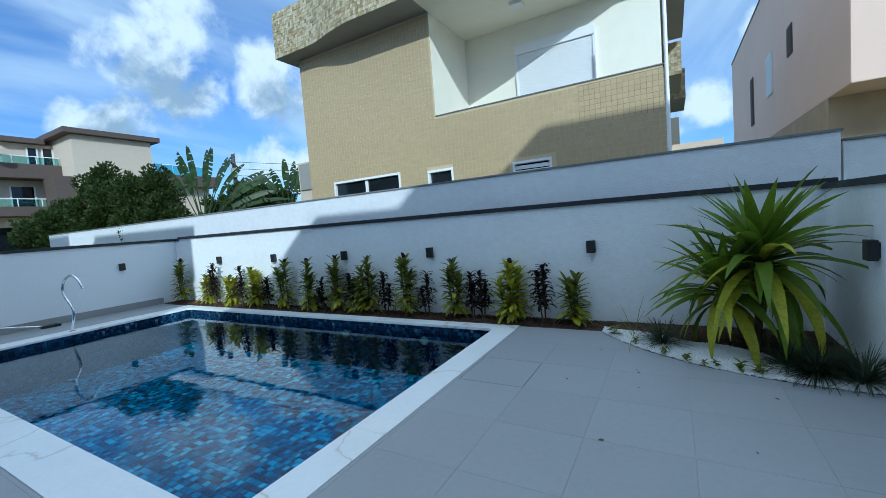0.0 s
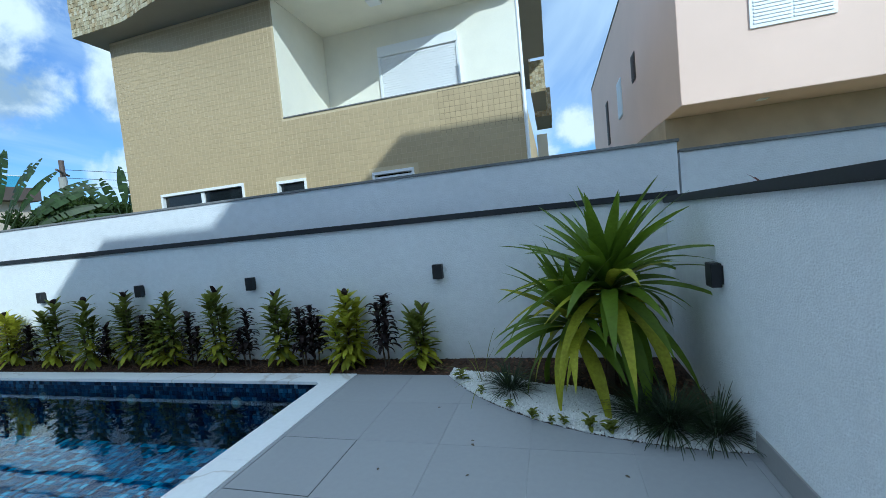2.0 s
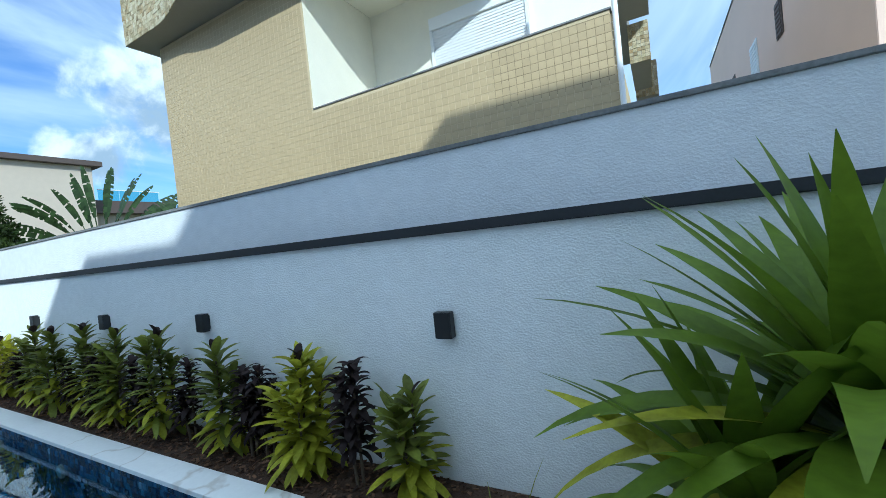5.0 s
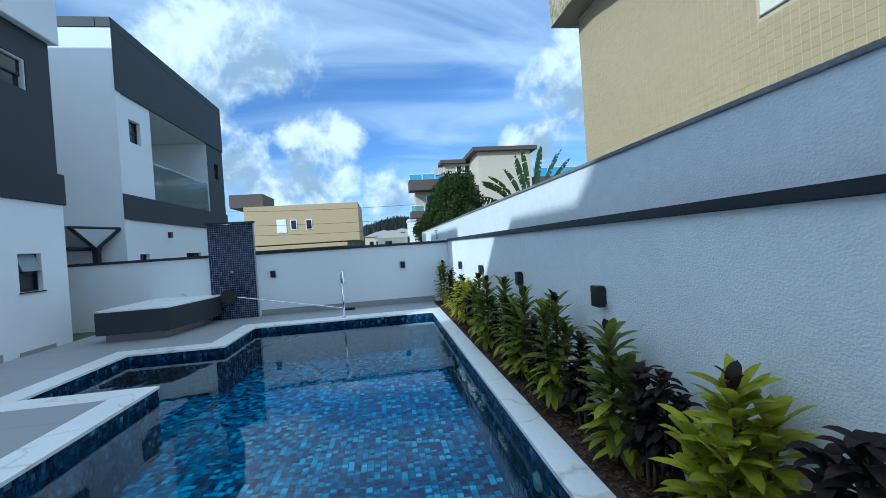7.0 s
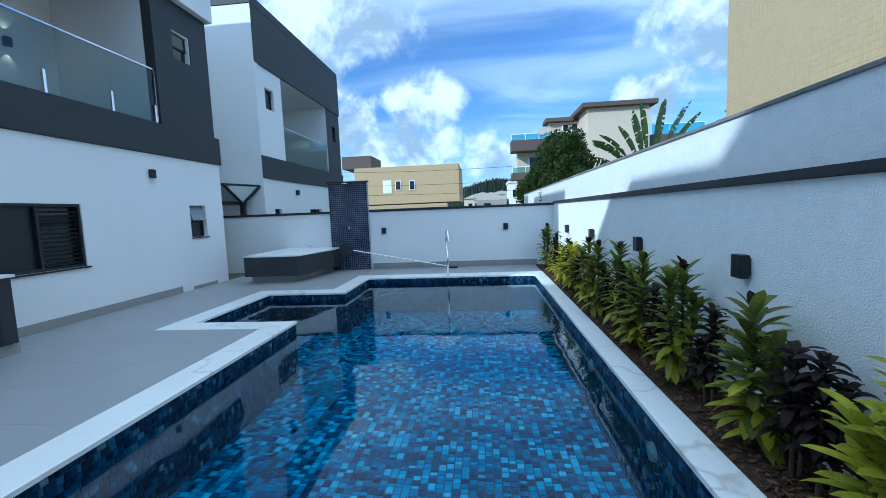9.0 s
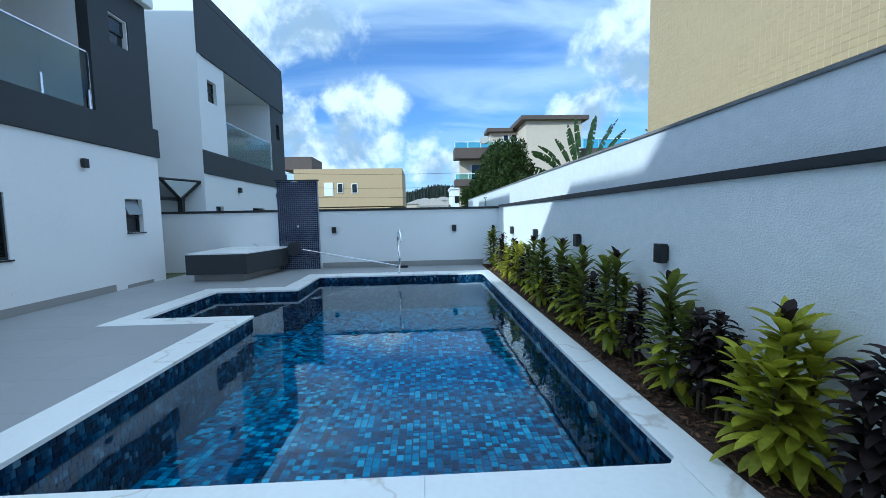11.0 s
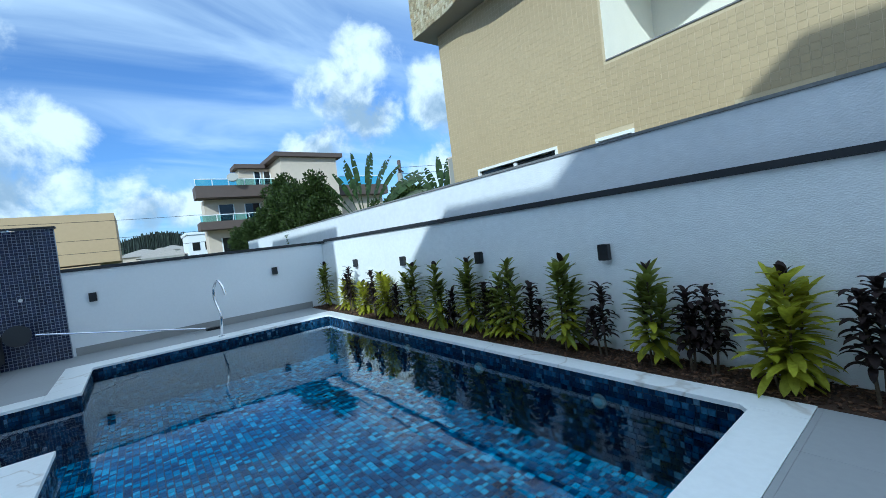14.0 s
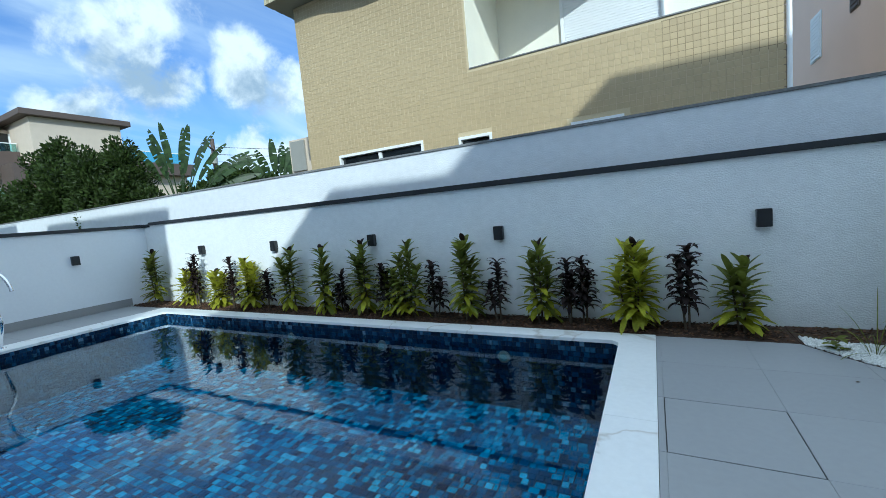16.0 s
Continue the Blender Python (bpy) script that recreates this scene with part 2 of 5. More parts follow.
M_SKIRT = material("grey_skirting", (0.30, 0.295, 0.285), 0.5, vary=0.05, scale=1.5)
# paler than the tiles: reflections along the joints put into the colour
M_GROUT = material("sheen_grout", (0.37, 0.375, 0.39), 0.9, vary=0.2)
M_MARBLE = marble_material()
POOL_STOPS = [(0.0, (0.004, 0.022, 0.07)), (0.3, (0.008, 0.075, 0.19)), (0.6, (0.013, 0.175, 0.36)), (0.85, (0.03, 0.34, 0.58)), (1.0, (0.14, 0.57, 0.80))]
M_POOL = ramp_material("blue_pool_tile", POOL_STOPS, 0.25, spec=0.15)
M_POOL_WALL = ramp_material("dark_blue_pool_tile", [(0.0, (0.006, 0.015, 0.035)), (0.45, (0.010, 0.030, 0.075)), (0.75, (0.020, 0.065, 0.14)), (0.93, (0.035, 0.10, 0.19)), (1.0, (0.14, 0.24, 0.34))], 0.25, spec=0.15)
M_POOL_OBJ = ramp_material("blue_pool_tile_single", POOL_STOPS, 0.25, island=False, spec=0.15)
M_POOL_GROUT = material("pool_grout", (0.012, 0.028, 0.05), 0.8)
M_WATER = water_material()
M_BEIGE = material("beige_mosaic", (0.45, 0.342, 0.190), 0.5, vary=0.06, scale=0.5, fine=8, island=0.03)
M_BEIGE_OBJ = material("beige_mosaic_single", (0.45, 0.342, 0.190), 0.5, vary=0.06, scale=0.5, fine=8, obj=0.05)
M_BEIGE_GROUT = material("beige_grout", (0.57, 0.46, 0.285), 0.9, vary=0.1)
M_CREAM = material("cream_paint", (0.82, 0.78, 0.66), 0.8, vary=0.04)
M_SOFFIT = material("grey_soffit", (0.30, 0.29, 0.26), 0.8, vary=0.06)
M_STONE = ramp_material("stone_mosaic", [(0, (0.24, 0.18, 0.09)), (0.4, (0.42, 0.36, 0.22)), (0.7, (0.52, 0.46, 0.32)), (1, (0.34, 0.24, 0.11))], 0.7, bump=0.4)
M_FRAME = material("white_frame", (0.82, 0.82, 0.82), 0.4, vary=0.02)
M_PINK = material("salmon_paint", (0.78, 0.575, 0.47), 0.8, vary=0.06, scale=0.6)
M_PINK_DARK = material("tan_paint", (0.44, 0.34, 0.22), 0.8, vary=0.22, scale=1.6)
M_GLASS = glass_material("clear_glass")
M_GREEN_GLASS = glass_material("green_glass", (0.66, 0.92, 0.90), 0.85)
M_DARK_GLASS = material("dark_window_glass", (0.01, 0.013, 0.015), 0.06, vary=0.02)
M_CHROME = material("chrome", (0.75, 0.76, 0.78), 0.15, metal=1.0, vary=0.03)
M_SOIL = material("brown_soil", (0.055, 0.030, 0.018), 0.95, vary=0.4, scale=9, fine=90, bump=0.9, bump_scale=60)
M_GRAVEL = material("white_pebble", (0.78, 0.78, 0.76), 0.7, vary=0.08, island=0.12)
M_LEAF = leafy(material("green_leaf", (0.17, 0.19, 0.030), 0.5, vary=0.35, scale=7, fine=40, island=0.35, spec=0.25))
M_LEAF_Y = leafy(material("yellow_green_leaf", (0.36, 0.36, 0.028), 0.5, vary=0.35, scale=7, fine=40, island=0.3, spec=0.25))
M_LEAF_D = leafy(material("dark_purple_leaf", (0.030, 0.019, 0.018), 0.65, vary=0.35, scale=7, fine=40, island=0.3, spec=0.25))
M_LEAF_BIG = leafy(material("dracaena_leaf", (0.12, 0.18, 0.014), 0.45, vary=0.25, scale=5, fine=30, island=0.4, spec=0.25))
M_GRASS = material("dark_grass_blade", (0.030, 0.046, 0.020), 0.5, vary=0.3, island=0.4, spec=0.25)
M_TRUNK = material("brown_trunk", (0.10, 0.075, 0.05), 0.9, vary=0.3, scale=8, bump=0.6)
M_TREE = leafy(material("tree_leaf", (0.040, 0.062, 0.014), 0.5, vary=0.3, island=0.5, spec=0.25))
M_BANANA = leafy(material("palm_leaf", (0.042, 0.07, 0.022), 0.42, vary=0.25, island=0.35, spec=0.4))
M_NAVY = ramp_material("navy_mosaic", [(0, (0.008, 0.012, 0.035)), (0.6, (0.014, 0.022, 0.06)), (1, (0.03, 0.04, 0.09))], 0.15)
M_NAVY_OBJ = ramp_material("navy_mosaic_single", [(0, (0.008, 0.012, 0.035)), (0.6, (0.014, 0.022, 0.06)), (1, (0.03, 0.04, 0.09))], 0.15, island=False)
M_NAVY_GROUT = material("grey_blue_grout", (0.34, 0.37, 0.44), 0.8)
M_TAUPE = material("taupe_paint", (0.58, 0.48, 0.38), 0.8, vary=0.05)
M_BROWN = material("brown_paint", (0.10, 0.072, 0.060), 0.7, vary=0.1)
M_SAND = material("sand_paint", (0.47, 0.34, 0.195), 0.8, vary=0.05)
M_GROUND = material("dry_grass_ground", (0.10, 0.11, 0.05), 0.95, vary=0.3, scale=0.2, fine=3)
M_HILL = material("far_forest", (0.016, 0.027, 0.014), 0.95, vary=0.4, scale=0.15, fine=2, bump=1.0, bump_scale=1.0)
M_ROOF = material("clay_roof", (0.30, 0.27, 0.24), 0.9, vary=0.15)

# ---- mesh helpers ----
def box(bm, x0, x1, y0, y1, z0, z1, bevel=0.0):
    r = bmesh.ops.create_cube(bm, size=1.0, matrix=Matrix.LocRotScale(((x0 + x1) / 2, (y0 + y1) / 2, (z0 + z1) / 2), None, (x1 - x0, y1 - y0, z1 - z0)))
    if bevel:
        edges = {e for v in r["verts"] for e in v.link_edges}
        bmesh.ops.bevel(bm, geom=list(edges), offset=bevel, segments=2, affect="EDGES")
    return bm


def cyl(bm, a, b, r0, r1=None, seg=12):
    a, b = Vector(a), Vector(b)
    m = Matrix.Translation((a + b) / 2) @ (b - a).to_track_quat("Z", "Y").to_matrix().to_4x4()
    bmesh.ops.create_cone(bm, cap_ends=True, segments=seg, radius1=r0, radius2=r0 if r1 is None else r1, depth=(b - a).length, matrix=m)
    return bm


def prism(bm, pts, z0, z1):
    """An upright prism over a plan outline, counter-clockwise."""
    lo = [bm.verts.new((x, y, z0)) for x, y in pts]
    hi = [bm.verts.new((x, y, z1)) for x, y in pts]
    bm.faces.new(lo[::-1])
    bm.faces.new(hi)
    for i in range(len(pts)):
        j = (i + 1) % len(pts)
        bm.faces.new((lo[i], lo[j], hi[j], hi[i]))
    return bm


def part(name, bm, mat, parent=None, label="", smooth=False):
    me = bpy.data.meshes.new(name)
    bm.to_mesh(me)
    bm.free()
    me.materials.append(mat)
    if smooth:
        me.polygons.foreach_set("use_smooth", [True] * len(me.polygons))
    ob = new(name, me)
    if parent is not None:
        ob.parent = parent
    if label:
        ob["label"] = label
    return ob


def bx(name, mat, parent, x0, x1, y0, y1, z0, z1, bevel=0.0, label=""):
    return part(name, box(bmesh.new(), x0, x1, y0, y1, z0, z1, bevel), mat, parent, label)


def thing(name, label, category, group="", kind="", at=(0, 0, 0)):
    ob = new(name)
    ob.empty_display_size = 0.1
    ob.location = at
    return tagged(ob, label, category, group, kind)


def subpart(name, label):
    ob = new(name)
    ob["label"] = label
    return ob


def structure(ob, label, category):
    return tagged(ob, label, category, "", "structure")


def quads(name, verts, faces, mat, parent=None, label="", smooth=False):
    me = bpy.data.meshes.new(name)
    me.from_pydata(verts, [], faces)
    me.materials.append(mat)
    if smooth:
        me.polygons.foreach_set("use_smooth", [True] * len(me.polygons))
    ob = new(name, me)
    if parent is not None:
        ob.parent = parent
    if label:
        ob["label"] = label
    return ob


def wall_with_holes(bm, axis, plane0, plane1, u0, u1, z0, z1, holes):
    """A wall slab along x (axis 'x') or y, from plane0 to plane1 thick, with rectangular holes (u0, u1, z0, z1)."""
    us = sorted({u0, u1, *[h[0] for h in holes], *[h[1] for h in holes]})
    zs = sorted({z0, z1, *[h[2] for h in holes], *[h[3] for h in holes]})
    for i in range(len(us) - 1):
        run = None
        for k in range(len(zs) - 1):
            um, zm = (us[i] + us[i + 1]) / 2, (zs[k] + zs[k + 1]) / 2
            solid = not any(h[0] < um < h[1] and h[2] < zm < h[3] for h in holes)
            if solid:
                run = (run[0], zs[k + 1]) if run else (zs[k], zs[k + 1])
            if run and (not solid or k == len(zs) - 2):
                if axis == "x":
                    box(bm, us[i], us[i + 1], plane0, plane1, *run)
                else:
                    box(bm, plane0, plane1, us[i], us[i + 1], *run)
                run = None
    bmesh.ops.remove_doubles(bm, verts=bm.verts, dist=0.0005)
    # drop the faces that lie between two neighbouring blocks
    seen = {}
    for f in bm.faces:
        c = f.calc_center_median()
        seen.setdefault((round(c.x, 3), round(c.y, 3), round(c.z, 3)), []).append(f)
    bmesh.ops.delete(bm, geom=[f for fs in seen.values() if len(fs) > 1 for f in fs], context="FACES_ONLY")
    return bm

# ---- the yard: ground, floor, pool, walls ----
NY, WX, EX, SY = 4.31, -10.95, 1.075, -3.45      # inner faces of the yard
PX0, PX1, PY0, PY1 = -9.39, -2.29, 0.0, 3.655     # main basin
SX0, SX1, SPY = -7.82, -5.85, -1.46              # side basin
CW, CE, CN, CS = 0.42, 0.275, 0.205, 0.33          # coping widths
WATER, BOTTOM = -0.13, -0.78

bm = bmesh.new()
R = 3000
for x0, x1, y0, y1 in ((-R, -40, -R, R), (40, R, -R, R), (-40, 40, -R, -40), (-40, 40, 40, R),
                       (-40, PX0 - 0.2, -40, 40), (PX1 + 0.2, 40, -40, 40), (PX0 - 0.2, PX1 + 0.2, PY1 + 0.15, 40), (PX0 - 0.2, PX1 + 0.2, -40, SPY - 0.2),
                       (PX0 - 0.2, SX0 - 0.2, SPY - 0.2, PY0 - 0.2), (SX1 + 0.2, PX1 + 0.2, SPY - 0.2, PY0 - 0.2)):
    vs = [bm.verts.new(p) for p in ((x0, y0, -0.03), (x1, y0, -0.03), (x1, y1, -0.03), (x0, y1, -0.03))]
    bm.faces.new(vs)
bmesh.ops.remove_doubles(bm, verts=bm.verts, dist=0.001)
structure(part("ground", bm, M_GROUND), "dry grassy earth reaching to the horizon", "ground")

# boundary walls
wn = structure(part("wall_north", box(bmesh.new(), WX - 0.15, EX + 0.15, NY, NY + 0.15, -0.05, 1.50), M_PLASTER), "rough white plastered garden wall with a black cap", "wall")
bx("wall_cap", M_CAP, wn, WX + 0.19, EX + 0.10, NY - 0.03, NY + 0.17, 1.50, 1.56, 0.006, "matt black wall capping")
bx("wall_cap", M_CAP, wn, WX - 0.15, WX + 0.19, NY - 0.03, NY + 0.17, 1.47, 1.53, 0.006, "matt black wall capping")
ww = structure(part("wall_west", box(bmesh.new(), WX - 0.15, WX, -6.0, NY - 0.002, -0.05, 1.47), M_WHITE), "smooth white painted garden wall with a black cap", "wall")
bx("wall_cap", M_CAP, ww, WX - 0.18, WX + 0.03, -6.0, NY - 0.034, 1.47, 1.53, 0.006, "matt black wall capping")
we = structure(part("wall_east", box(bmesh.new(), EX, EX + 0.15, -7.0, NY - 0.002, -0.05, 1.455), M_PLASTER), "rough white plastered garden wall with a black cap", "wall")
bx("wall_cap", M_CAP, we, EX - 0.03, EX + 0.18, -7.0, NY - 0.034, 1.455, 1.515, 0.006, "matt black wall capping")
bx("skirting", M_SKIRT, we, EX - 0.012, EX - 0.0005, -3.4, 2.70, 0.0, 0.14, 0.002, "grey tiled skirting")
bx("skirting", M_SKIRT, ww, WX + 0.0005, WX + 0.012, -0.3, 3.9, 0.0, 0.14, 0.002, "grey tiled skirting")

nb = structure(part("wall_neighbour_north", box(bmesh.new(), -19.5, 1.25, NY + 0.18, NY + 0.33, -0.05, 2.02), M_NB_WALL), "weathered white neighbour wall rising behind the garden wall", "wall")
bx("wall_coping", M_CONC, nb, -19.5, 1.27, NY + 0.165, NY + 0.345, 2.02, 2.05, 0.004, "weathered grey concrete coping")
ne = structure(part("wall_neighbour_east", box(bmesh.new(), 1.275, 14.0, NY + 0.20, NY + 0.35, -0.05, 1.92), M_NB_WALL), "white neighbour wall beyond the corner", "wall")
bx("wall_coping", M_CONC, ne, 1.275, 14.0, NY + 0.185, NY + 0.365, 1.92, 1.95, 0.004, "weathered grey concrete coping")

# pool shell
def shell():
    t = 0.15
    bm = bmesh.new()
    box(bm, PX0 - t, PX1 + t, PY0 - t, PY1 + t, BOTTOM - 0.15, BOTTOM - 0.006)
    box(bm, SX0 - t, SX1 + t, SPY - t, PY0 - t - 0.001, BOTTOM - 0.15, BOTTOM - 0.006)
    top = -0.032
    for x0, x1, y0, y1 in ((PX0 - t, PX0 - 0.006, PY0 - t, PY1 + t), (PX1 + 0.006, PX1 + t, PY0 - t, PY1 + t), (PX0 - 0.005, PX1 + 0.005, PY1 + 0.006, PY1 + t),
                           (PX0 - 0.005, SX0 - t - 0.001, PY0 - t, PY0 - 0.006), (SX1 + t + 0.001, PX1 + 0.005, PY0 - t, PY0 - 0.006),
                           (SX0 - t, SX0 - 0.006, SPY - t, PY0 - 0.006), (SX1 + 0.006, SX1 + t, SPY - t, PY0 - 0.006), (SX0 - 0.005, SX1 + 0.005, SPY - t, SPY - 0.006)):
        box(bm, x0, x1, y0, y1, BOTTOM - 0.005, top)
    return bm


pool = structure(part("swimming_pool", shell(), M_POOL_GROUT), "blue mosaic tiled swimming pool filled with clear water", "pool")
water = structure(part("water", prism(bmesh.new(), [(PX0, PY0), (SX0, PY0), (SX0, SPY), (SX1, SPY), (SX1, PY0), (PX1, PY0), (PX1, PY1), (PX0, PY1)], WATER - 0.001, WATER), M_WATER), "clear still pool water", "water")
water.visible_shadow = False


# ---- our house ----
def window(name, label, parts, at=(0, 0, 0)):
    w = thing(name, label, "window", kind="structure", at=at)
    for n, mat, dims, lab in parts:
        bx(n, mat, w, *dims, bevel=0.003, label=lab)
    return w


HX0, HX1 = -9.62, -4.2
bm = wall_with_holes(bmesh.new(), "x", SY - 0.2, SY, HX0, 4.0, -0.05, 2.68, [(-6.27, -5.06, 0.80, 1.74), (-9.03, -8.55, 1.08, 1.75)])
hs = structure(part("wall_house_ground_floor", bm, M_WHITE), "smooth white painted ground floor wall of the house", "wall")
bx("skirting", M_SKIRT, hs, -8.14, -4.7, SY + 0.0005, SY + 0.014, 0.0, 0.13, 0.002, "grey tiled skirting")
bx("skirting", M_SKIRT, hs, -9.2, -8.45, SY + 0.0005, SY + 0.014, -0.01, 0.07, 0.002, "grey tiled skirting")
structure(part("wall_house_side", box(bmesh.new(), HX0, HX0 + 0.2, -14.0, SY - 0.201, -0.05, 2.68), M_WHITE), "smooth white side wall of the house", "wall")
structure(part("wall_house_back", box(bmesh.new(), HX0 + 0.201, 4.0, -14.2, -14.0, -0.05, 2.68), M_WHITE), "smooth white back wall of the house", "wall")
structure(part("wall_house_band", box(bmesh.new(), HX0 - 0.05, 4.05, -14.0, SY + 0.04, 2.681, 3.28, 0.01), M_CHAR), "charcoal painted band between the two storeys", "wall")
# upper storey: charcoal frame round a recessed balcony
bm = wall_with_holes(bmesh.new(), "x", SY - 0.2, SY, HX0 + 0.07, HX1, 3.281, 5.79, [(-8.03, -4.75, 3.281, 5.79), (-9.01, -8.51, 4.68, 5.24)])
structure(part("wall_house_upper", bm, M_CHAR), "charcoal painted upper storey wall", "wall")
structure(part("wall_balcony_back", box(bmesh.new(), -8.03, -4.75, -5.7, -5.5, 3.281, 5.79), M_WHITE), "white back wall of the balcony", "wall")
structure(part("wall_balcony_west", box(bmesh.new(), -8.23, -8.031, -5.499, SY - 0.201, 3.281, 5.79), M_WHITE), "white side wall of the balcony", "wall")
structure(part("wall_balcony_east", box(bmesh.new(), -4.749, -4.55, -5.499, SY - 0.201, 3.281, 5.79), M_WHITE), "white side wall of the balcony", "wall")
structure(part("wall_house_upper_side", box(bmesh.new(), HX0 + 0.07, HX0 + 0.27, -14.0, SY - 0.201, 3.281, 5.79), M_WHITE), "white upper side wall", "wall")
structure(part("ceiling_balcony", box(bmesh.new(), -8.03, -4.75, -5.5, SY - 0.001, 5.70, 5.788), M_WHITE), "white balcony ceiling", "ceiling")
structure(part("roof_house", box(bmesh.new(), HX0 - 0.02, HX1, -14.0, SY + 0.14, 5.791, 7.2, 0.01), M_WHITE), "white painted roof parapet of the house", "roof")
structure(part("wall_house_east_wing", box(bmesh.new(), 0.09, 4.0, -14.0, SY, 3.281, 7.2), M_WHITE), "white upper wing of the house", "wall")
structure(part("wall_neighbour_east_house", box(bmesh.new(), 4.5, 12.0, -12.0, -1.5, -0.05, 9.37), M_WHITE), "plain white wall of the next house", "wall")

# unseen block, added to keep sun off the next house's side wall
structure(part("sun_block_rear", box(bmesh.new(), HX0, -7.0, -13.5, -5.8, 7.201, 8.4), M_WHITE), "unseen white block added to shade the next house's side wall", "wall")

# balcony rail
rail = thing("balcony_railing", "clear glass balcony railing with steel posts and top rail", "railing", kind="structure")
gx = [-8.02, -7.08, -6.02, -4.98, -4.76]
for a, b in zip(gx, gx[1:]):
    g = bx("glass_pane", M_GLASS, rail, a + 0.004, b - 0.004, SY - 0.062, SY - 0.05, 3.29, 4.27)
    g.visible_shadow = False
bx("top_rail", M_CHROME, rail, -8.03, -4.75, SY - 0.07, SY - 0.04, 4.27, 4.295, 0.004, "brushed steel rail")
bx("end_rail", M_CHROME, rail, -8.03, -8.01, SY - 0.07, SY - 0.04, 3.29, 4.268, 0.004, "brushed steel rail")
for x in (-7.95, -7.05, -6.0, -4.92):
    bx("post", M_CHROME, rail, x - 0.02, x + 0.02, SY - 0.045, SY - 0.02, 3.281, 3.62, 0.004, "short steel glass clamp")

bx_door = structure(part("door_balcony", box(bmesh.new(), -6.6, -4.9, -5.498, -5.46, 3.30, 5.35), M_DARK_GLASS), "dark glass balcony door", "door")
bx("door_frame", M_BLACK, bx_door, -6.66, -6.60, -5.498, -5.44, 3.30, 5.41, 0.004)
bx("door_frame", M_BLACK, bx_door, -6.598, -4.9, -5.498, -5.44, 5.352, 5.41, 0.004)
bx("door_frame", M_BLACK, bx_door, -5.78, -5.72, -5.459, -5.44, 3.30, 5.35, 0.004)

w1 = window("window_1", "black aluminium sliding window with a louvred shutter half drawn", [
    ("window_frame", M_BLACK, (-6.27, -5.06, SY - 0.12, SY - 0.02, 1.70, 1.738), ""), ("window_frame", M_BLACK, (-6.268, -6.23, SY - 0.12, SY - 0.02, 0.842, 1.699), ""),
    ("window_frame", M_BLACK, (-5.10, -5.062, SY - 0.12, SY - 0.02, 0.842, 1.699), ""), ("window_frame", M_BLACK, (-6.268, -5.062, SY - 0.12, SY - 0.02, 0.802, 0.841), ""),
    ("window_sill", M_BLACK, (-6.31, -5.02, SY + 0.001, SY + 0.03, 0.775, 0.80), ""), ("mullion", M_BLACK, (-5.69, -5.65, SY - 0.11, SY - 0.03, 0.842, 1.699), ""),
    ("screen", M_BLACK, (-5.649, -5.101, SY - 0.10, SY - 0.09, 0.842, 1.699), "black insect screen"), ("pane", M_DARK_GLASS, (-6.229, -5.691, SY - 0.115, SY - 0.105, 0.842, 1.699), "dark glass")])
for k in range(13):
    z = 0.87 + k * 0.063
    bm = box(bmesh.new(), -6.228, -5.692, -0.018, 0.018, -0.004, 0.004)
    bmesh.ops.transform(bm, matrix=Matrix.Rotation(radians(-38), 4, "X"), verts=[v for v in bm.verts])
    bmesh.ops.translate(bm, vec=(0, SY - 0.06, z), verts=bm.verts)
    part("slat", bm, M_BLACK, w1)
w2 = window("window_2", "small black top-hung window standing ajar", [
    ("window_frame", M_BLACK, (-9.028, -9.0, SY - 0.14, SY - 0.08, 1.08, 1.75), ""), ("window_frame", M_BLACK, (-8.58, -8.552, SY - 0.14, SY - 0.08, 1.08, 1.75), ""),
    ("window_frame", M_BLACK, (-8.999, -8.581, SY - 0.14, SY - 0.08, 1.38, 1.41), ""), ("window_frame", M_BLACK, (-8.999, -8.581, SY - 0.14, SY - 0.08, 1.08, 1.11), ""),
    ("pane", M_DARK_GLASS, (-8.999, -8.581, SY - 0.12, SY - 0.11, 1.111, 1.379), "dark glass"), ("window_sill", M_BLACK, (-9.06, -8.53, SY + 0.001, SY + 0.03, 1.06, 1.08), "")])
bm = box(bmesh.new(), -8.99, -8.59, -0.012, 0.012, -0.33, 0.0, 0.003)
bmesh.ops.transform(bm, matrix=Matrix.Translation((0, SY - 0.1, 1.74)) @ Matrix.Rotation(radians(22), 4, "X"), verts=bm.verts)
part("tilted_pane", bm, material("frosted_pane", (0.20, 0.23, 0.25), 0.3), w2, "frosted glass, tilted open")
w3 = window("window_3", "small black top-hung window in the upper storey", [
    ("window_frame", M_FRAME, (-9.008, -8.985, SY - 0.19, SY - 0.02, 4.68, 5.238), ""), ("window_frame", M_FRAME, (-8.535, -8.512, SY - 0.19, SY - 0.02, 4.68, 5.238), ""),
    ("window_frame", M_FRAME, (-8.984, -8.536, SY - 0.19, SY - 0.02, 5.215, 5.238), ""), ("window_frame", M_BLACK, (-8.984, -8.536, SY - 0.14, SY - 0.08, 4.93, 4.96), ""),
    ("pane", M_DARK_GLASS, (-8.984, -8.536, SY - 0.12, SY - 0.11, 4.69, 4.929), "dark glass"), ("pane", M_DARK_GLASS, (-8.984, -8.536, SY - 0.09, SY - 0.08, 4.961, 5.214), "dark glass")])

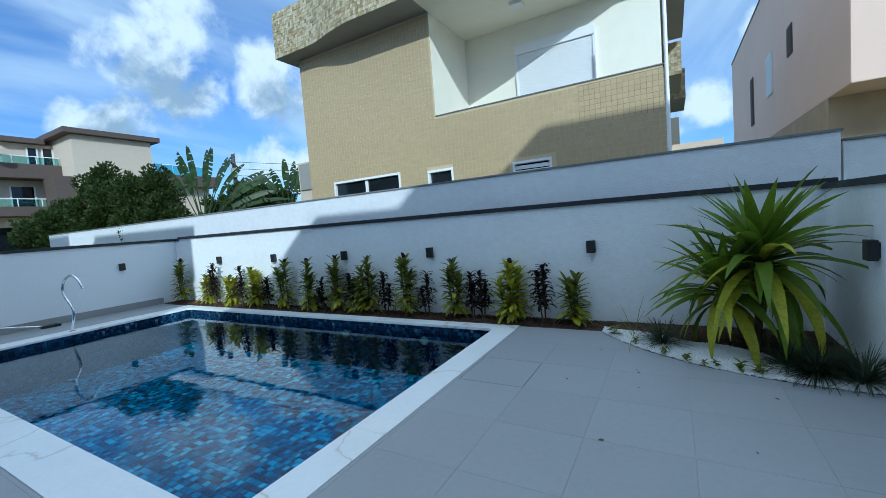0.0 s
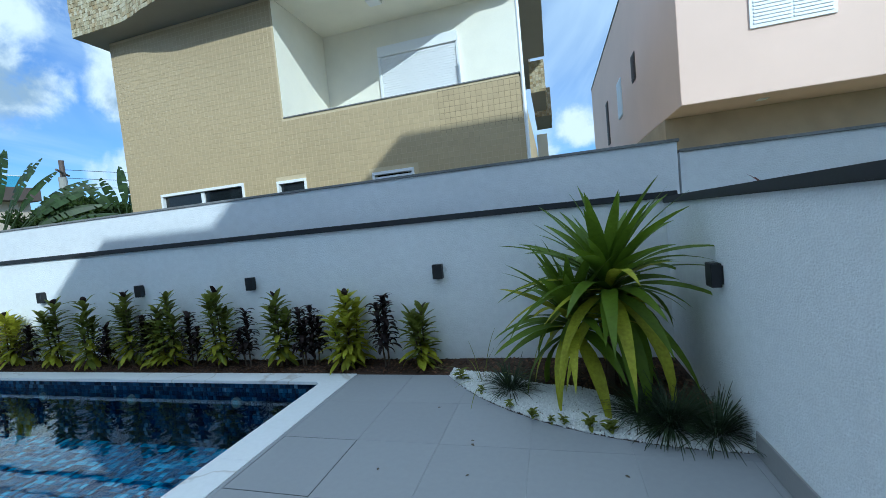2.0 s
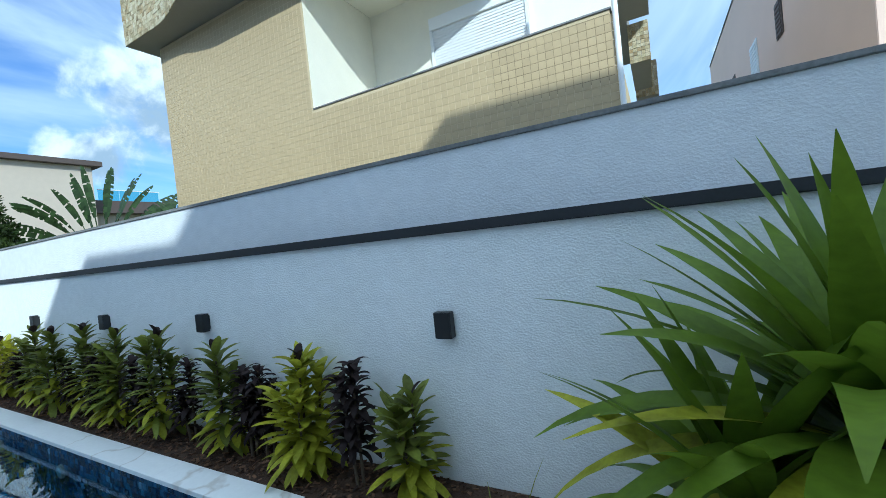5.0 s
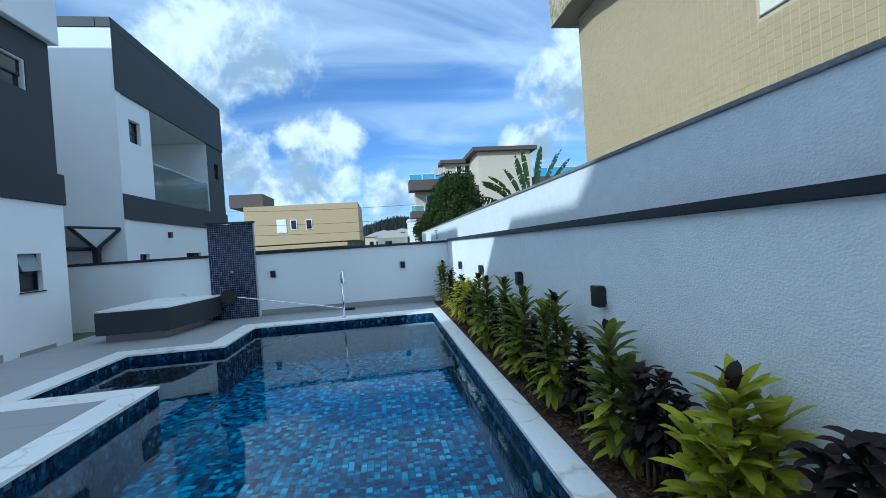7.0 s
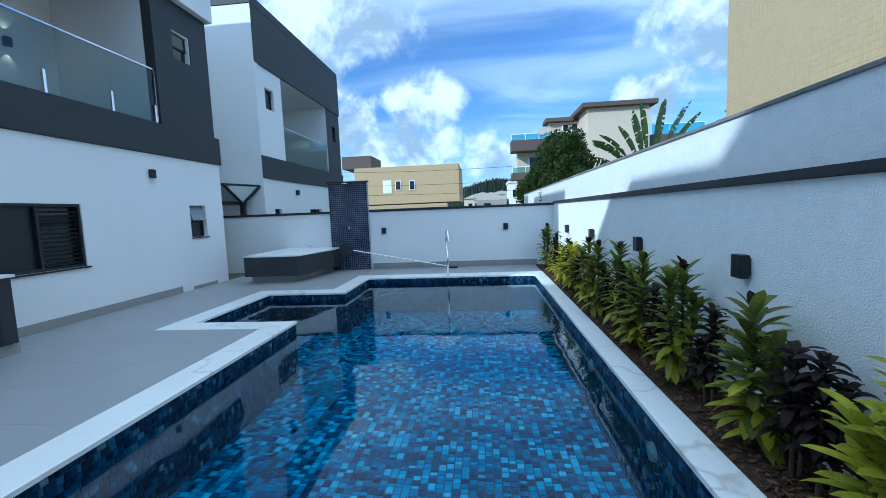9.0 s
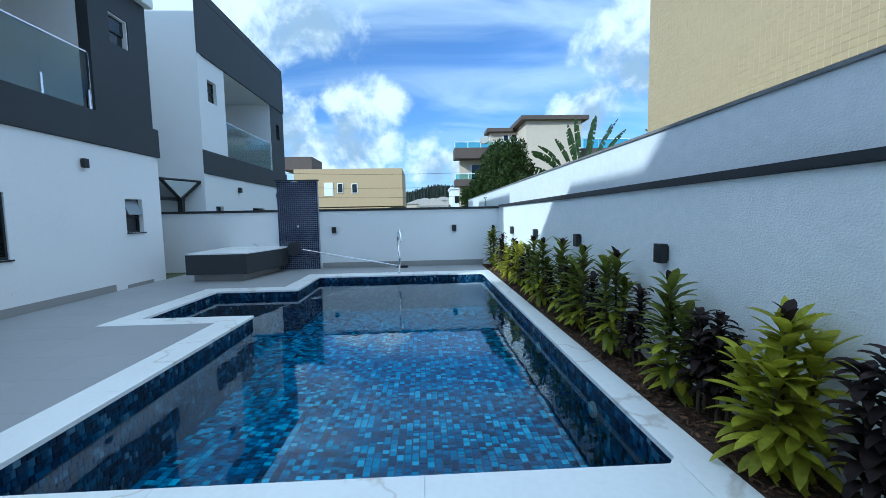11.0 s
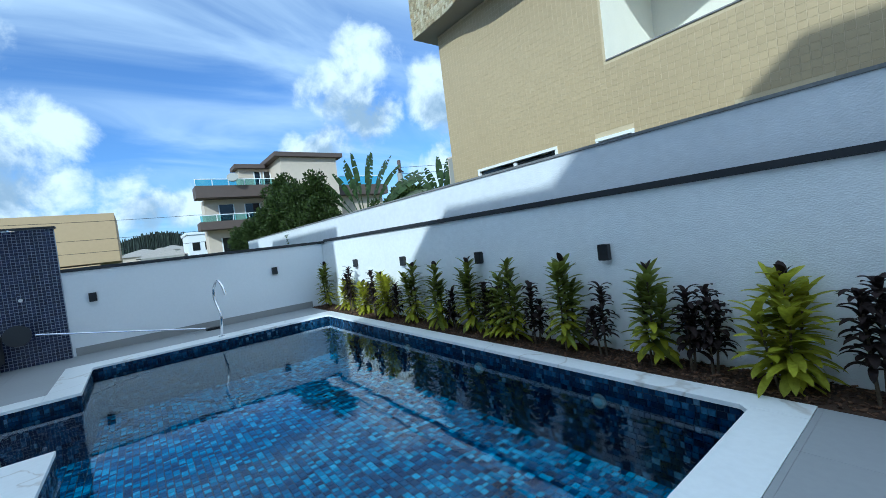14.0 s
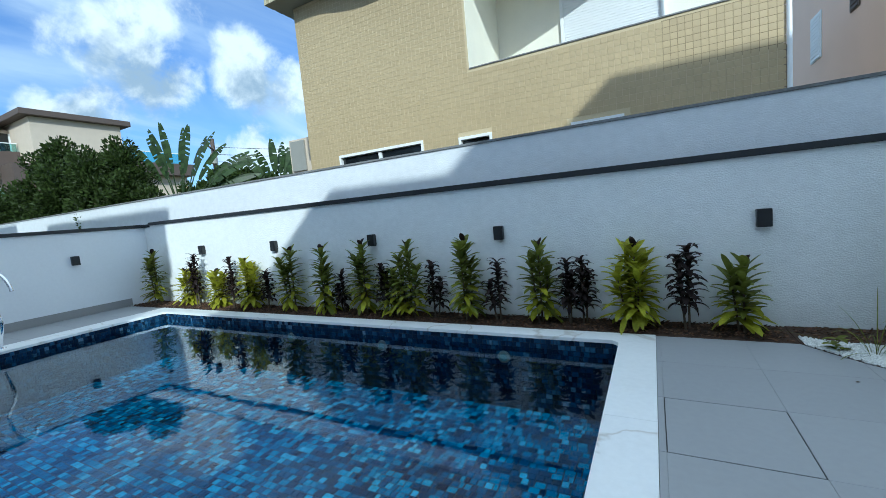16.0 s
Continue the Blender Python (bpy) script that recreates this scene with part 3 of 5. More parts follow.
# ---- wall lamps ----
def wall_lamp(x, y, z, turn, label="small black box wall lamp, unlit"):
    """Stands off a wall whose outward normal is -y before turning."""
    t = thing("wall_lamp", label, "wall lamp", "black wall lamps", at=(x, y, z))
    t.rotation_euler = (0, 0, radians(turn))
    bm = bmesh.new()
    box(bm, -0.054, 0.054, -0.072, -0.012, -0.078, 0.078, 0.004)
    part("body", bm, M_BLACK, t)
    part("back_plate", box(bmesh.new(), -0.045, 0.045, -0.0115, 0.0, -0.06, 0.06), M_BLACK, t)
    part("lens", cyl(bmesh.new(), (0, -0.042, 0.0782), (0, -0.042, 0.0795), 0.024, seg=16), M_DARK_GLASS, t, "dark glass lens")
    part("lens", cyl(bmesh.new(), (0, -0.042, -0.0795), (0, -0.042, -0.0782), 0.024, seg=16), M_DARK_GLASS, t, "dark glass lens")
    return t


for x in (-1.155, -3.56, -5.36, -7.27, -9.13):
    wall_lamp(x, NY, 0.965, 0)
wall_lamp(EX, 3.10, 0.965, -90)
for y in (0.03, 3.14):
    wall_lamp(WX, y, 0.985, 90)
for x in (-5.08, -7.64):
    wall_lamp(x, SY, 2.31, 180)
lit = wall_lamp(-7.2, -5.5, 4.62, 180, "small black box wall lamp, lit up and down")
for dz in (0.12, -0.12):
    lm = new("lamp_light", bpy.data.lights.new("lamp_light", "SPOT"))
    lm.data.energy, lm.data.spot_size, lm.data.color = 1.5, radians(60), (1.0, 0.85, 0.65)
    lm.matrix_world = look((-7.2, -5.44, 4.62 + dz * 0.9), (-7.2, -5.44, 4.62 + dz * 9))

# ---- shower column ----
col = thing("shower_column", "navy blue mosaic tiled outdoor shower wall", "shower", at=(WX, -0.845, 0))
bx("body", M_NAVY_GROUT, col, 0.0005, 0.115, -0.505, 0.505, 0.0, 2.24)
bx("cap", M_CAP, col, 0.0005, 0.15, -0.535, 0.535, 2.2405, 2.275, 0.004, "black capping")
V, F = [], []
for i in range(20):
    for k in range(44):
        if 18 <= k < 33:
            continue
        y0, z0 = -0.505 + i * 0.0505 + 0.003, 0.003 + k * 0.0508
        b0 = len(V)
        for dx, s in ((0.1152, 0), (0.1195, 0.0015)):
            V += [(dx, y0 + s, z0 + s), (dx, y0 + 0.0455 - s, z0 + s), (dx, y0 + 0.0455 - s, z0 + 0.0455 - s), (dx, y0 + s, z0 + 0.0455 - s)]
        F += [(b0 + 4, b0 + 5, b0 + 6, b0 + 7)] + [(b0 + j, b0 + (j + 1) % 4, b0 + 4 + (j + 1) % 4, b0 + 4 + j) for j in range(4)]
tagged(quads("mosaic", V, F, M_NAVY, col, "navy glass mosaic"), kind="stuff")
head = part("shower_head", cyl(bmesh.new(), (0.27, 0.0, 2.20), (0.27, 0.0, 2.215), 0.09, seg=24), M_CHROME, col, "chrome rain head")
part("shower_arm", cyl(bmesh.new(), (0.12, 0.0, 2.225), (0.28, 0.0, 2.225), 0.011), M_CHROME, col, "chrome arm")
part("valve", cyl(bmesh.new(), (0.12, 0.0, 1.1), (0.15, 0.0, 1.1), 0.03), M_CHROME, col, "chrome valve")

# ---- corner bench ----
bench = thing("corner_bench", "charcoal built-in bench with a white marble top on a recessed plinth", "bench", at=(-9.9, -1.9, 0))
B = [(0.88, -0.77), (0.88, 0.48), (-0.40, 0.78), (-0.89, 0.78), (-0.89, 0.53), (-1.04, 0.53), (-1.04, -0.77)]
part("body", prism(bmesh.new(), [(x - 0.012 if x > 0 else x, y) for x, y in B], 0.15, 0.575), M_CHAR, bench)
part("plinth", prism(bmesh.new(), [(0.70, -0.70), (0.70, 0.32), (-0.42, 0.55), (-1.04, 0.50), (-1.04, -0.70)], 0.0, 0.149), M_SKIRT, bench, "recessed grey tiled plinth")
part("top", prism(bmesh.new(), B, 0.5755, 0.605), M_MARBLE, bench, "white marble slab")
part("upstand", box(bmesh.new(), -1.045, -1.02, -0.77, 0.52, 0.6055, 0.68), M_MARBLE, bench, "white marble upstand")

# ---- outdoor kitchen counter ----
kit = thing("kitchen_counter", "black outdoor counter with slatted doors and a white marble top", "counter", at=(-3.6, -3.06, 0))
bx("body", M_CHAR, kit, -1.07, 1.0, -0.38, 0.37, 0.13, 0.87)
bx("plinth", M_SKIRT, kit, -1.11, 1.0, -0.38, 0.33, 0.0, 0.129, label="grey tiled plinth")
bx("top", M_MARBLE, kit, -1.10, 1.02, -0.38, 0.40, 0.871, 0.905, 0.004, "white marble worktop")
for j in range(2):
    door = bx("door", M_BLACK, kit, -0.92 + j * 0.95, 0.0 + j * 0.95, 0.371, 0.39, 0.16, 0.78, 0.003, "black louvred door")
    for k in range(11):
        bx("slat", M_BLACK, door, -0.88 + j * 0.95, -0.04 + j * 0.95, 0.3905, 0.402, 0.19 + k * 0.053, 0.225 + k * 0.053, 0.003)
bx("sink", M_CHROME, kit, -0.75, -0.25, -0.25, 0.15, 0.9055, 0.93, 0.008, "white marble offcut block")

sock = thing("power_socket", "white power socket plate on the house wall", "socket", at=(-6.3, SY, 0.32))
bx("plate", M_FRAME, sock, -0.06, 0.06, 0.0, 0.008, -0.035, 0.035, 0.003)
bx("insert", M_WHITE, sock, -0.03, 0.03, 0.0082, 0.011, -0.02, 0.02, 0.002)

# ---- pool spout, vacuum pole ----
sp = thing("pool_spout", "curved chrome pool spout standing on the coping", "spout", at=(-9.62, 1.76, 0.0))
cu = bpy.data.curves.new("pipe", "CURVE")
cu.dimensions, cu.bevel_depth, cu.bevel_resolution, cu.use_fill_caps = "3D", 0.022, 4, True
spl = cu.splines.new("BEZIER")
pts = [((0, 0, 0.0), (0, 0, 0.12)), ((0.10, 0.02, 0.36), (0.0, 0.0, 0.12)), ((-0.12, -0.02, 0.74), (0.0, 0, 0.14)), ((0.16, 0.03, 1.0), (0.14, 0.02, 0.0)), ((0.44, 0.08, 0.76), (0.03, 0.0, -0.10))]
spl.bezier_points.add(len(pts) - 1)
for q, (c, d) in zip(spl.bezier_points, pts):
    q.co, q.handle_left, q.handle_right = c, Vector(c) - Vector(d), Vector(c) + Vector(d)
tmp = new("pipe_curve", cu)
me = bpy.data.meshes.new_from_object(tmp.evaluated_get(bpy.context.evaluated_depsgraph_get()))
bpy.data.objects.remove(tmp)
me.materials.clear()
me.materials.append(M_CHROME)
pipe = new("pipe", me)
pipe.parent = sp
part("flange", cyl(bmesh.new(), (0, 0, 0.001), (0, 0, 0.014), 0.05, 0.045, 20), M_CHROME, sp)

vac = thing("pool_pole", "telescopic pool pole with a cleaning head leaning on the shower", "pool pole", at=(-10.7, 1.7, 0.0))
part("pole", cyl(bmesh.new(), (0.04, -2.42, 0.52), (0.0, -0.05, 0.05), 0.014), M_CHROME, vac, "brushed aluminium pole")
part("head", box(bmesh.new(), -0.08, 0.08, -0.06, 0.22, 0.0, 0.045, 0.012), M_BLACK, vac, "black vacuum head")
net = bmesh.new()
cyl(net, (0.05, -2.62, 0.545), (0.07, -2.62, 0.55), 0.17, seg=24)
part("net", net, M_BLACK, vac, "dark round leaf net")

# ---- the beige neighbour house ----
FY = 7.41
nbh = structure(part("neighbour_house", wall_with_holes(bmesh.new(), "x", FY, FY + 0.2, -9.37, -0.30, -0.05, 3.92, [(-8.45, -6.2, 1.5, 2.75), (-5.36, -4.68, 1.7, 2.67), (-3.2, -2.37, 1.7, 2.58)]), M_BEIGE_GROUT), "two-storey house clad in beige mosaic tiles with a deep balcony", "house")
bx("wall", M_BEIGE_GROUT, nbh, -9.37, -5.03, FY, FY + 0.2, 3.921, 6.32)
bx("wall", M_BEIGE_GROUT, nbh, -9.37, -9.17, FY + 0.201, 16.0, -0.05, 6.32)
bx("wall", M_BEIGE_GROUT, nbh, -0.5, -0.30, FY + 0.201, 16.0, -0.05, 3.92)
bx("wall", M_CREAM, nbh, -5.0295, -5.025, FY + 0.001, 9.339, 3.946, 6.32, label="cream painted balcony side")
bx("wall", M_CREAM, nbh, -5.23, -5.03, FY + 0.201, 9.339, 3.921, 6.32, label="cream painted balcony side")
bx("wall", M_CREAM, nbh, -5.23, -0.32, 9.34, 9.54, 3.921, 6.32, label="cream painted balcony back wall")
bx("floor_slab", M_CREAM, nbh, -9.1, -0.52, FY + 0.21, 15.9, 2.9, 3.2)
bx("parapet_cap", M_CONC, nbh, -5.029, -0.28, FY - 0.02, FY + 0.22, 3.9205, 3.945, 0.004, "thin grey stone capping")
bx("room_back", M_DARK_GLASS, nbh, -9.1, -0.52, 8.6, 8.7, 0.0, 2.9)
# roof with a wavy stone-faced edge
RB, RT = 6.33, 7.55
def roof_y(x):
    """The wavy front edge: a step forward over the west end, then a long curve back over the balcony."""
    a = min(1.0, max(0.0, (x + 8.6) / 1.9))
    b = min(1.0, max(0.0, (x + 3.4) / 2.5))
    return 6.93 - 0.33 * a * a * (3 - 2 * a) + 2.36 * b ** 1.35
outline = [(-9.75 + 9.3 * i / 40, roof_y(-9.75 + 9.3 * i / 40)) for i in range(41)] + [(0.20, 9.3), (0.20, 13.4), (-0.3, 13.4), (-0.3, 16.4), (-9.75, 16.4)]
part("roof", prism(bmesh.new(), outline, RB, RT), M_SOFFIT, nbh, "grey rendered roof slab")
lining = [(x, roof_y(x) + 0.03) for x in [-5.02 + 4.5 * i / 24 for i in range(25)]] + [(-0.33, 9.0), (-0.33, 9.338), (-5.02, 9.338)]
part("soffit_lining", prism(bmesh.new(), lining, RB - 0.012, RB - 0.002), M_CREAM, nbh, "cream balcony ceiling")
V, F = [], []
rng = random.Random(4)
def stone_row(p, q, z0, z1):
    p, q = Vector((*p, 0)), Vector((*q, 0))
    d = (q - p)
    n = Vector((d.y, -d.x, 0)).normalized()
    k = max(1, round(d.length / 0.085))
    rows = int((z1 - z0) / 0.085)
    for i in range(k):
        for r in range(rows):
            a, b = p + d * (i / k), p + d * ((i + 1) / k)
            o = 0.006 + 0.014 * rng.random()
            za, zb = z0 + (z1 - z0) * r / rows + 0.003, z0 + (z1 - z0) * (r + 1) / rows - 0.003
            s = d.normalized() * 0.003
            b0 = len(V)
            for m_, off in ((0, 0.001), (1, o)):
                for c, z in ((a + s, za), (b - s, za), (b - s, zb), (a + s, zb)):
                    V.append(tuple(c + n * off + Vector((0, 0, z))))
            F.extend([(b0 + 4, b0 + 5, b0 + 6, b0 + 7)] + [(b0 + j, b0 + (j + 1) % 4, b0 + 4 + (j + 1) % 4, b0 + 4 + j) for j in range(4)])
for i in range(40):
    stone_row(outline[i], outline[i + 1], RB + 0.002, RT)
stone_row((-9.75, 16.4), (-9.75, outline[0][1]), RB + 0.002, RT)
for x1, y, z0, z1 in ((0.15, 13.6, 5.35, 6.32), (0.32, 16.5, 5.25, 6.3)):
    stone_row((-0.3, y), (x1, y), z0, z1)
    stone_row((x1, y), (x1, y + 2.4), z0, z1)
tagged(quads("stone_facing", V, F, M_STONE, nbh, "split stone mosaic in tan and brown"), kind="stuff")
bx("ceiling_lamp", M_FRAME, nbh, -3.33, -3.05, 8.2, 8.46, RB - 0.10, RB - 0.0125, 0.01, "square white ceiling lamp")
sh = bx("shutter", M_FRAME, nbh, -3.55, -1.72, 9.30, 9.339, 4.0, 5.52, label="white roller shutter")
for k in range(28):
    bx("slat", M_FRAME, sh, -3.53, -1.74, 9.285, 9.299, 4.0 + k * 0.054, 4.047 + k * 0.054, 0.004)
bx("shutter_box", M_FRAME, nbh, -3.60, -1.67, 9.24, 9.339, 5.521, 5.75, 0.006, "white shutter box")
bx("shutter_rail", M_FRAME, nbh, -3.61, -3.551, 9.26, 9.339, 4.0, 5.52, 0.003)
bx("shutter_rail", M_FRAME, nbh, -1.719, -1.66, 9.26, 9.339, 4.0, 5.52, 0.003)
for n, (a, b, z0, z1) in enumerate(((-8.45, -6.2, 1.5, 2.75), (-5.36, -4.68, 1.7, 2.67), (-3.2, -2.37, 1.7, 2.58))):
    w = subpart("window", "white framed window in the tiled facade")
    w.parent = nbh
    bx("frame", M_FRAME, w, a - 0.012, b + 0.012, FY - 0.02, FY + 0.12, z1 - 0.045, z1 + 0.012, 0.003)
    bx("frame", M_FRAME, w, a - 0.012, a + 0.04, FY - 0.02, FY + 0.12, z0, z1 - 0.046, 0.003)
    bx("frame", M_FRAME, w, b - 0.04, b + 0.012, FY - 0.02, FY + 0.12, z0, z1 - 0.046, 0.003)
    if n == 0:
        bx("mullion", M_FRAME, w, (a + b) / 2 - 0.04, (a + b) / 2 + 0.04, FY + 0.02, FY + 0.12, z0, z1 - 0.061, 0.003)
    if n == 2:
        for k in range(8):
            bx("slat", M_FRAME, w, a + 0.041, b - 0.041, FY + 0.02, FY + 0.05, z0 + 0.1 * k + 0.02, z0 + 0.1 * k + 0.1, 0.004)
    else:
        bx("pane", M_DARK_GLASS, w, a + 0.041, b - 0.041, FY + 0.06, FY + 0.07, z0, z1 - 0.062)
# stained joints near the eastern end
bx("stained_grout", material("stained_grout", (0.27, 0.21, 0.12), 0.95, vary=0.5, scale=1.5), nbh, -1.78, -0.305, FY - 0.0022, FY - 0.0004, 3.12, 3.88, label="dark weathered joints")
V, F = [], []
def facade_tile(x, z):
    b0 = len(V)
    w = 0.0465
    for y, s in ((FY - 0.0025, 0.0), (FY - 0.0038, 0.002)):
        V.extend([(x - w + s, y, z - w + s), (x + w - s, y, z - w + s), (x + w - s, y, z + w - s), (x - w + s, y, z + w - s)])
    F.extend([(b0 + 4, b0 + 5, b0 + 6, b0 + 7)] + [(b0 + j, b0 + (j + 1) % 4, b0 + 4 + (j + 1) % 4, b0 + 4 + j) for j in range(4)])
near_tiles = []
for i in range(91):
    x = -9.32 + 0.1 * i
    for k in range(46):
        z = 1.72 + 0.1 * k
        if z > 6.27 or (x > -5.08 and z > 3.88):
            continue
        if any(a - 0.06 < x < b + 0.06 and z < t + 0.06 for a, b, t in ((-8.45, -6.2, 2.75), (-5.36, -4.68, 2.67), (-3.2, -2.37, 2.58))):
            continue
        if x > -3.34 and z > 2.85:
            near_tiles.append((x, z))
        else:
            facade_tile(x, z)
tagged(quads("mosaic", V, F, M_BEIGE, nbh, "beige ceramic mosaic"), kind="stuff")
bx("rear_block", M_SOFFIT, nbh, -0.299, 0.149, 13.601, 16.0, 5.35, 6.32, label="stone faced rear eave")
bx("rear_block", M_SOFFIT, nbh, -0.299, 0.319, 16.501, 18.9, 5.25, 6.3, label="stone faced rear eave")
bx("rear_block", M_CREAM, nbh, -0.29, 0.1, 16.5, 17.6, 0, 4.59, label="cream rear wing")
bx("low_wall", M_TAUPE, nbh, -0.29, 1.0, 12.0, 12.2, 0, 3.05, label="taupe garden wall")

part("downpipe", cyl(bmesh.new(), (-0.24, FY - 0.02, -0.03), (-0.24, FY - 0.02, 6.3), 0.032, seg=12), M_FRAME, nbh, "white rainwater pipe")
annex = thing("annex", "low beige annex with a grey air conditioner panel", "annex", kind="structure", at=(-12.2, 11.0, 0))
bx("wall", M_TAUPE, annex, -1.7, 2.8, 0, 3, -0.05, 4.35)
bx("panel", M_SOFFIT, annex, -1.6, -0.9, -0.06, -0.001, 3.2, 4.28, 0.01, "grey louvred unit")

# ---- the salmon house ----
pk = structure(part("salmon_house", box(bmesh.new(), 3.13, 14.0, 10.87, 29.0, 3.67, 9.3, 0.01), M_PINK), "salmon painted house with an overhanging upper storey", "house")
bx("lower_wall", M_PINK_DARK, pk, 3.13, 14.0, 12.3, 29.0, -0.05, 3.669, label="tan rendered ground floor")
bx("roof_edge", M_CONC, pk, 3.10, 14.0, 10.84, 29.0, 9.301, 9.36, 0.005, "grey flashing")
bx("soffit_lamp", M_FRAME, pk, 4.9, 5.1, 11.4, 11.6, 3.65, 3.669, 0.004)
w = subpart("window", "white louvred window in the salmon wall")
w.parent = pk
bx("frame", M_FRAME, w, 4.55, 6.13, 10.83, 10.869, 5.08, 6.25, 0.004)
for side in (0, 1):
    for k in range(14):
        bx("slat", M_FRAME, w, 4.62 + side * 0.74, 5.32 + side * 0.74, 10.81, 10.829, 5.16 + k * 0.075, 5.205 + k * 0.075, 0.004)
for y0, y1, z0, z1 in ((18.2, 19.2, 5.2, 6.7), (15.4, 16.0, 5.75, 6.65), (22.1, 22.8, 4.7, 6.8)):
    w = subpart("window", "narrow window in the salmon side wall")
    w.parent = pk
    bx("frame", M_FRAME if y0 == 18.2 else M_BROWN, w, 3.10, 3.129, y0, y1, z0, z1, 0.004)
    for k in range(int((z1 - z0) / 0.12)):
        bx("slat", M_FRAME if y0 == 18.2 else M_BROWN, w, 3.08, 3.099, y0 + 0.06, y1 - 0.06, z0 + 0.04 + k * 0.12, z0 + 0.11 + k * 0.12)

# ---- the white and charcoal house next door ----
Y2 = -3.5
h2 = structure(part("next_house", wall_with_holes(bmesh.new(), "x", Y2 - 0.2, Y2, -18.1, -11.761, -0.05, 2.55, [(-12.55, -12.12, 1.2, 1.69), (-15.62, -14.58, 1.1, 1.69)]), M_WHITE), "white and charcoal two-storey house with a glazed balcony", "house")
bx("side_wall", M_WHITE, h2, -11.76, -11.56, -16, Y2 + 0.021, -0.05, 7.199)
bx("band", M_CHAR, h2, -18.15, -11.55, Y2 + 0.022, Y2 + 0.04, 2.551, 3.18, 0.003, "charcoal band")
bx("floor_slab", M_CHAR, h2, -18.1, -11.762, -5.6, Y2 + 0.021, 2.551, 3.18)
part("upper_wall", wall_with_holes(bmesh.new(), "x", Y2 - 0.2, Y2 - 0.001, -13.03, -11.761, 3.181, 5.69, [(-12.54, -12.05, 4.56, 5.15)]), M_WHITE, h2)
bx("fascia", M_CHAR, h2, -18.1, -11.762, Y2 - 0.3, Y2 + 0.02, 5.691, 7.199, 0.0)
bx("fascia", M_CHAR, h2, -18.1, -11.55, Y2 + 0.022, Y2 + 0.04, 5.691, 7.2, 0.003)
bx("fascia", M_CHAR, h2, -18.1, -11.54, Y2 - 0.3, Y2 + 0.04, 7.2005, 7.45, 0.01, "charcoal painted parapet")
bx("fascia", M_CHAR, h2, -11.75, -11.54, -16, Y2 - 0.301, 7.2, 7.45, 0.01, "charcoal painted parapet edge")
part("dark_wall", wall_with_holes(bmesh.new(), "x", Y2 - 0.2, Y2, -18.1, -16.65, 3.181, 5.69, [(-17.6, -17.25, 4.5, 5.1)]), M_CHAR, h2, "charcoal painted wall")
bx("balcony_back", M_WHITE, h2, -17.9, -11.77, -5.6, -5.4, 3.181, 5.69)
bx("balcony_side", M_WHITE, h2, -16.85, -16.651, -5.399, Y2 - 0.201, 3.181, 5.69)
bx("balcony_side", M_WHITE, h2, -13.03, -12.83, -5.399, Y2 - 0.201, 3.181, 5.69)
bx("balcony_ceiling", M_WHITE, h2, -16.645, -13.04, Y2 - 0.3, Y2 - 0.01, 5.682, 5.6905)
bx("jamb_lining", M_WHITE, h2, -16.6495, -16.645, Y2 - 0.2, Y2 - 0.006, 3.181, 5.681)
bx("roof_slab", M_WHITE, h2, -18.0, -11.77, -16, Y2 - 0.301, 5.70, 6.6)
bx("far_wall", M_CHAR, h2, -18.1, -17.95, -16, Y2 - 0.201, -0.05, 7.2)
g = bx("glass_pane", M_GLASS, h2, -16.64, -14.84, Y2 - 0.06, Y2 - 0.05, 3.185, 4.22)
g.visible_shadow = False
g = bx("glass_pane", M_GLASS, h2, -14.83, -13.04, Y2 - 0.06, Y2 - 0.05, 3.185, 4.22)
g.visible_shadow = False
bx("rail", M_CHROME, h2, -16.64, -13.04, Y2 - 0.07, Y2 - 0.04, 4.2205, 4.245, 0.004)
for a, b, z0, z1 in ((-12.54, -12.05, 4.56, 5.15), (-17.6, -17.25, 4.5, 5.1), (-12.55, -12.12, 1.2, 1.69), (-15.62, -14.58, 1.1, 1.69)):
    w = subpart("window", "small dark window")
    w.parent = h2
    bx("pane", M_DARK_GLASS, w, a + 0.031, b - 0.031, Y2 - 0.12, Y2 - 0.11, z0, z1)
    bx("frame", M_BLACK, w, a, a + 0.03, Y2 - 0.14, Y2 - 0.09, z0, z1)
    bx("frame", M_BLACK, w, b - 0.03, b, Y2 - 0.14, Y2 - 0.09, z0, z1)
    bx("frame", M_BLACK, w, a + 0.031, b - 0.031, Y2 - 0.14, Y2 - 0.09, (z0 + z1) / 2 - 0.015, (z0 + z1) / 2 + 0.015)
for x in (-13.6, -16.9):
    bx("lamp", M_BLACK, h2, x - 0.06, x + 0.06, Y2 + 0.001, Y2 + 0.09, 2.15, 2.31, 0.004, "black wall lamp")
cano = thing("canopy", "dark steel canopy with translucent panels between the houses", "canopy", at=(-11.25, -3.95, 0))
bx("post", M_BLACK, cano, -0.06, 0.06, -0.06, 0.06, -0.03, 1.87, 0.004)
part("brace", cyl(bmesh.new(), (0, 0, 1.84), (0.78, 0.0, 2.32), 0.04, seg=8), M_BLACK, cano)
part("brace", cyl(bmesh.new(), (0, 0, 1.84), (-0.29, 0.36, 2.32), 0.04, seg=8), M_BLACK, cano)
part("beam", cyl(bmesh.new(), (0.80, -0.02, 2.33), (-0.30, 0.36, 2.33), 0.03, seg=8), M_BLACK, cano)
part("beam", cyl(bmesh.new(), (0.75, -0.1, 1.86), (-0.3, -0.1, 1.86), 0.045, seg=8), M_BLACK, cano)
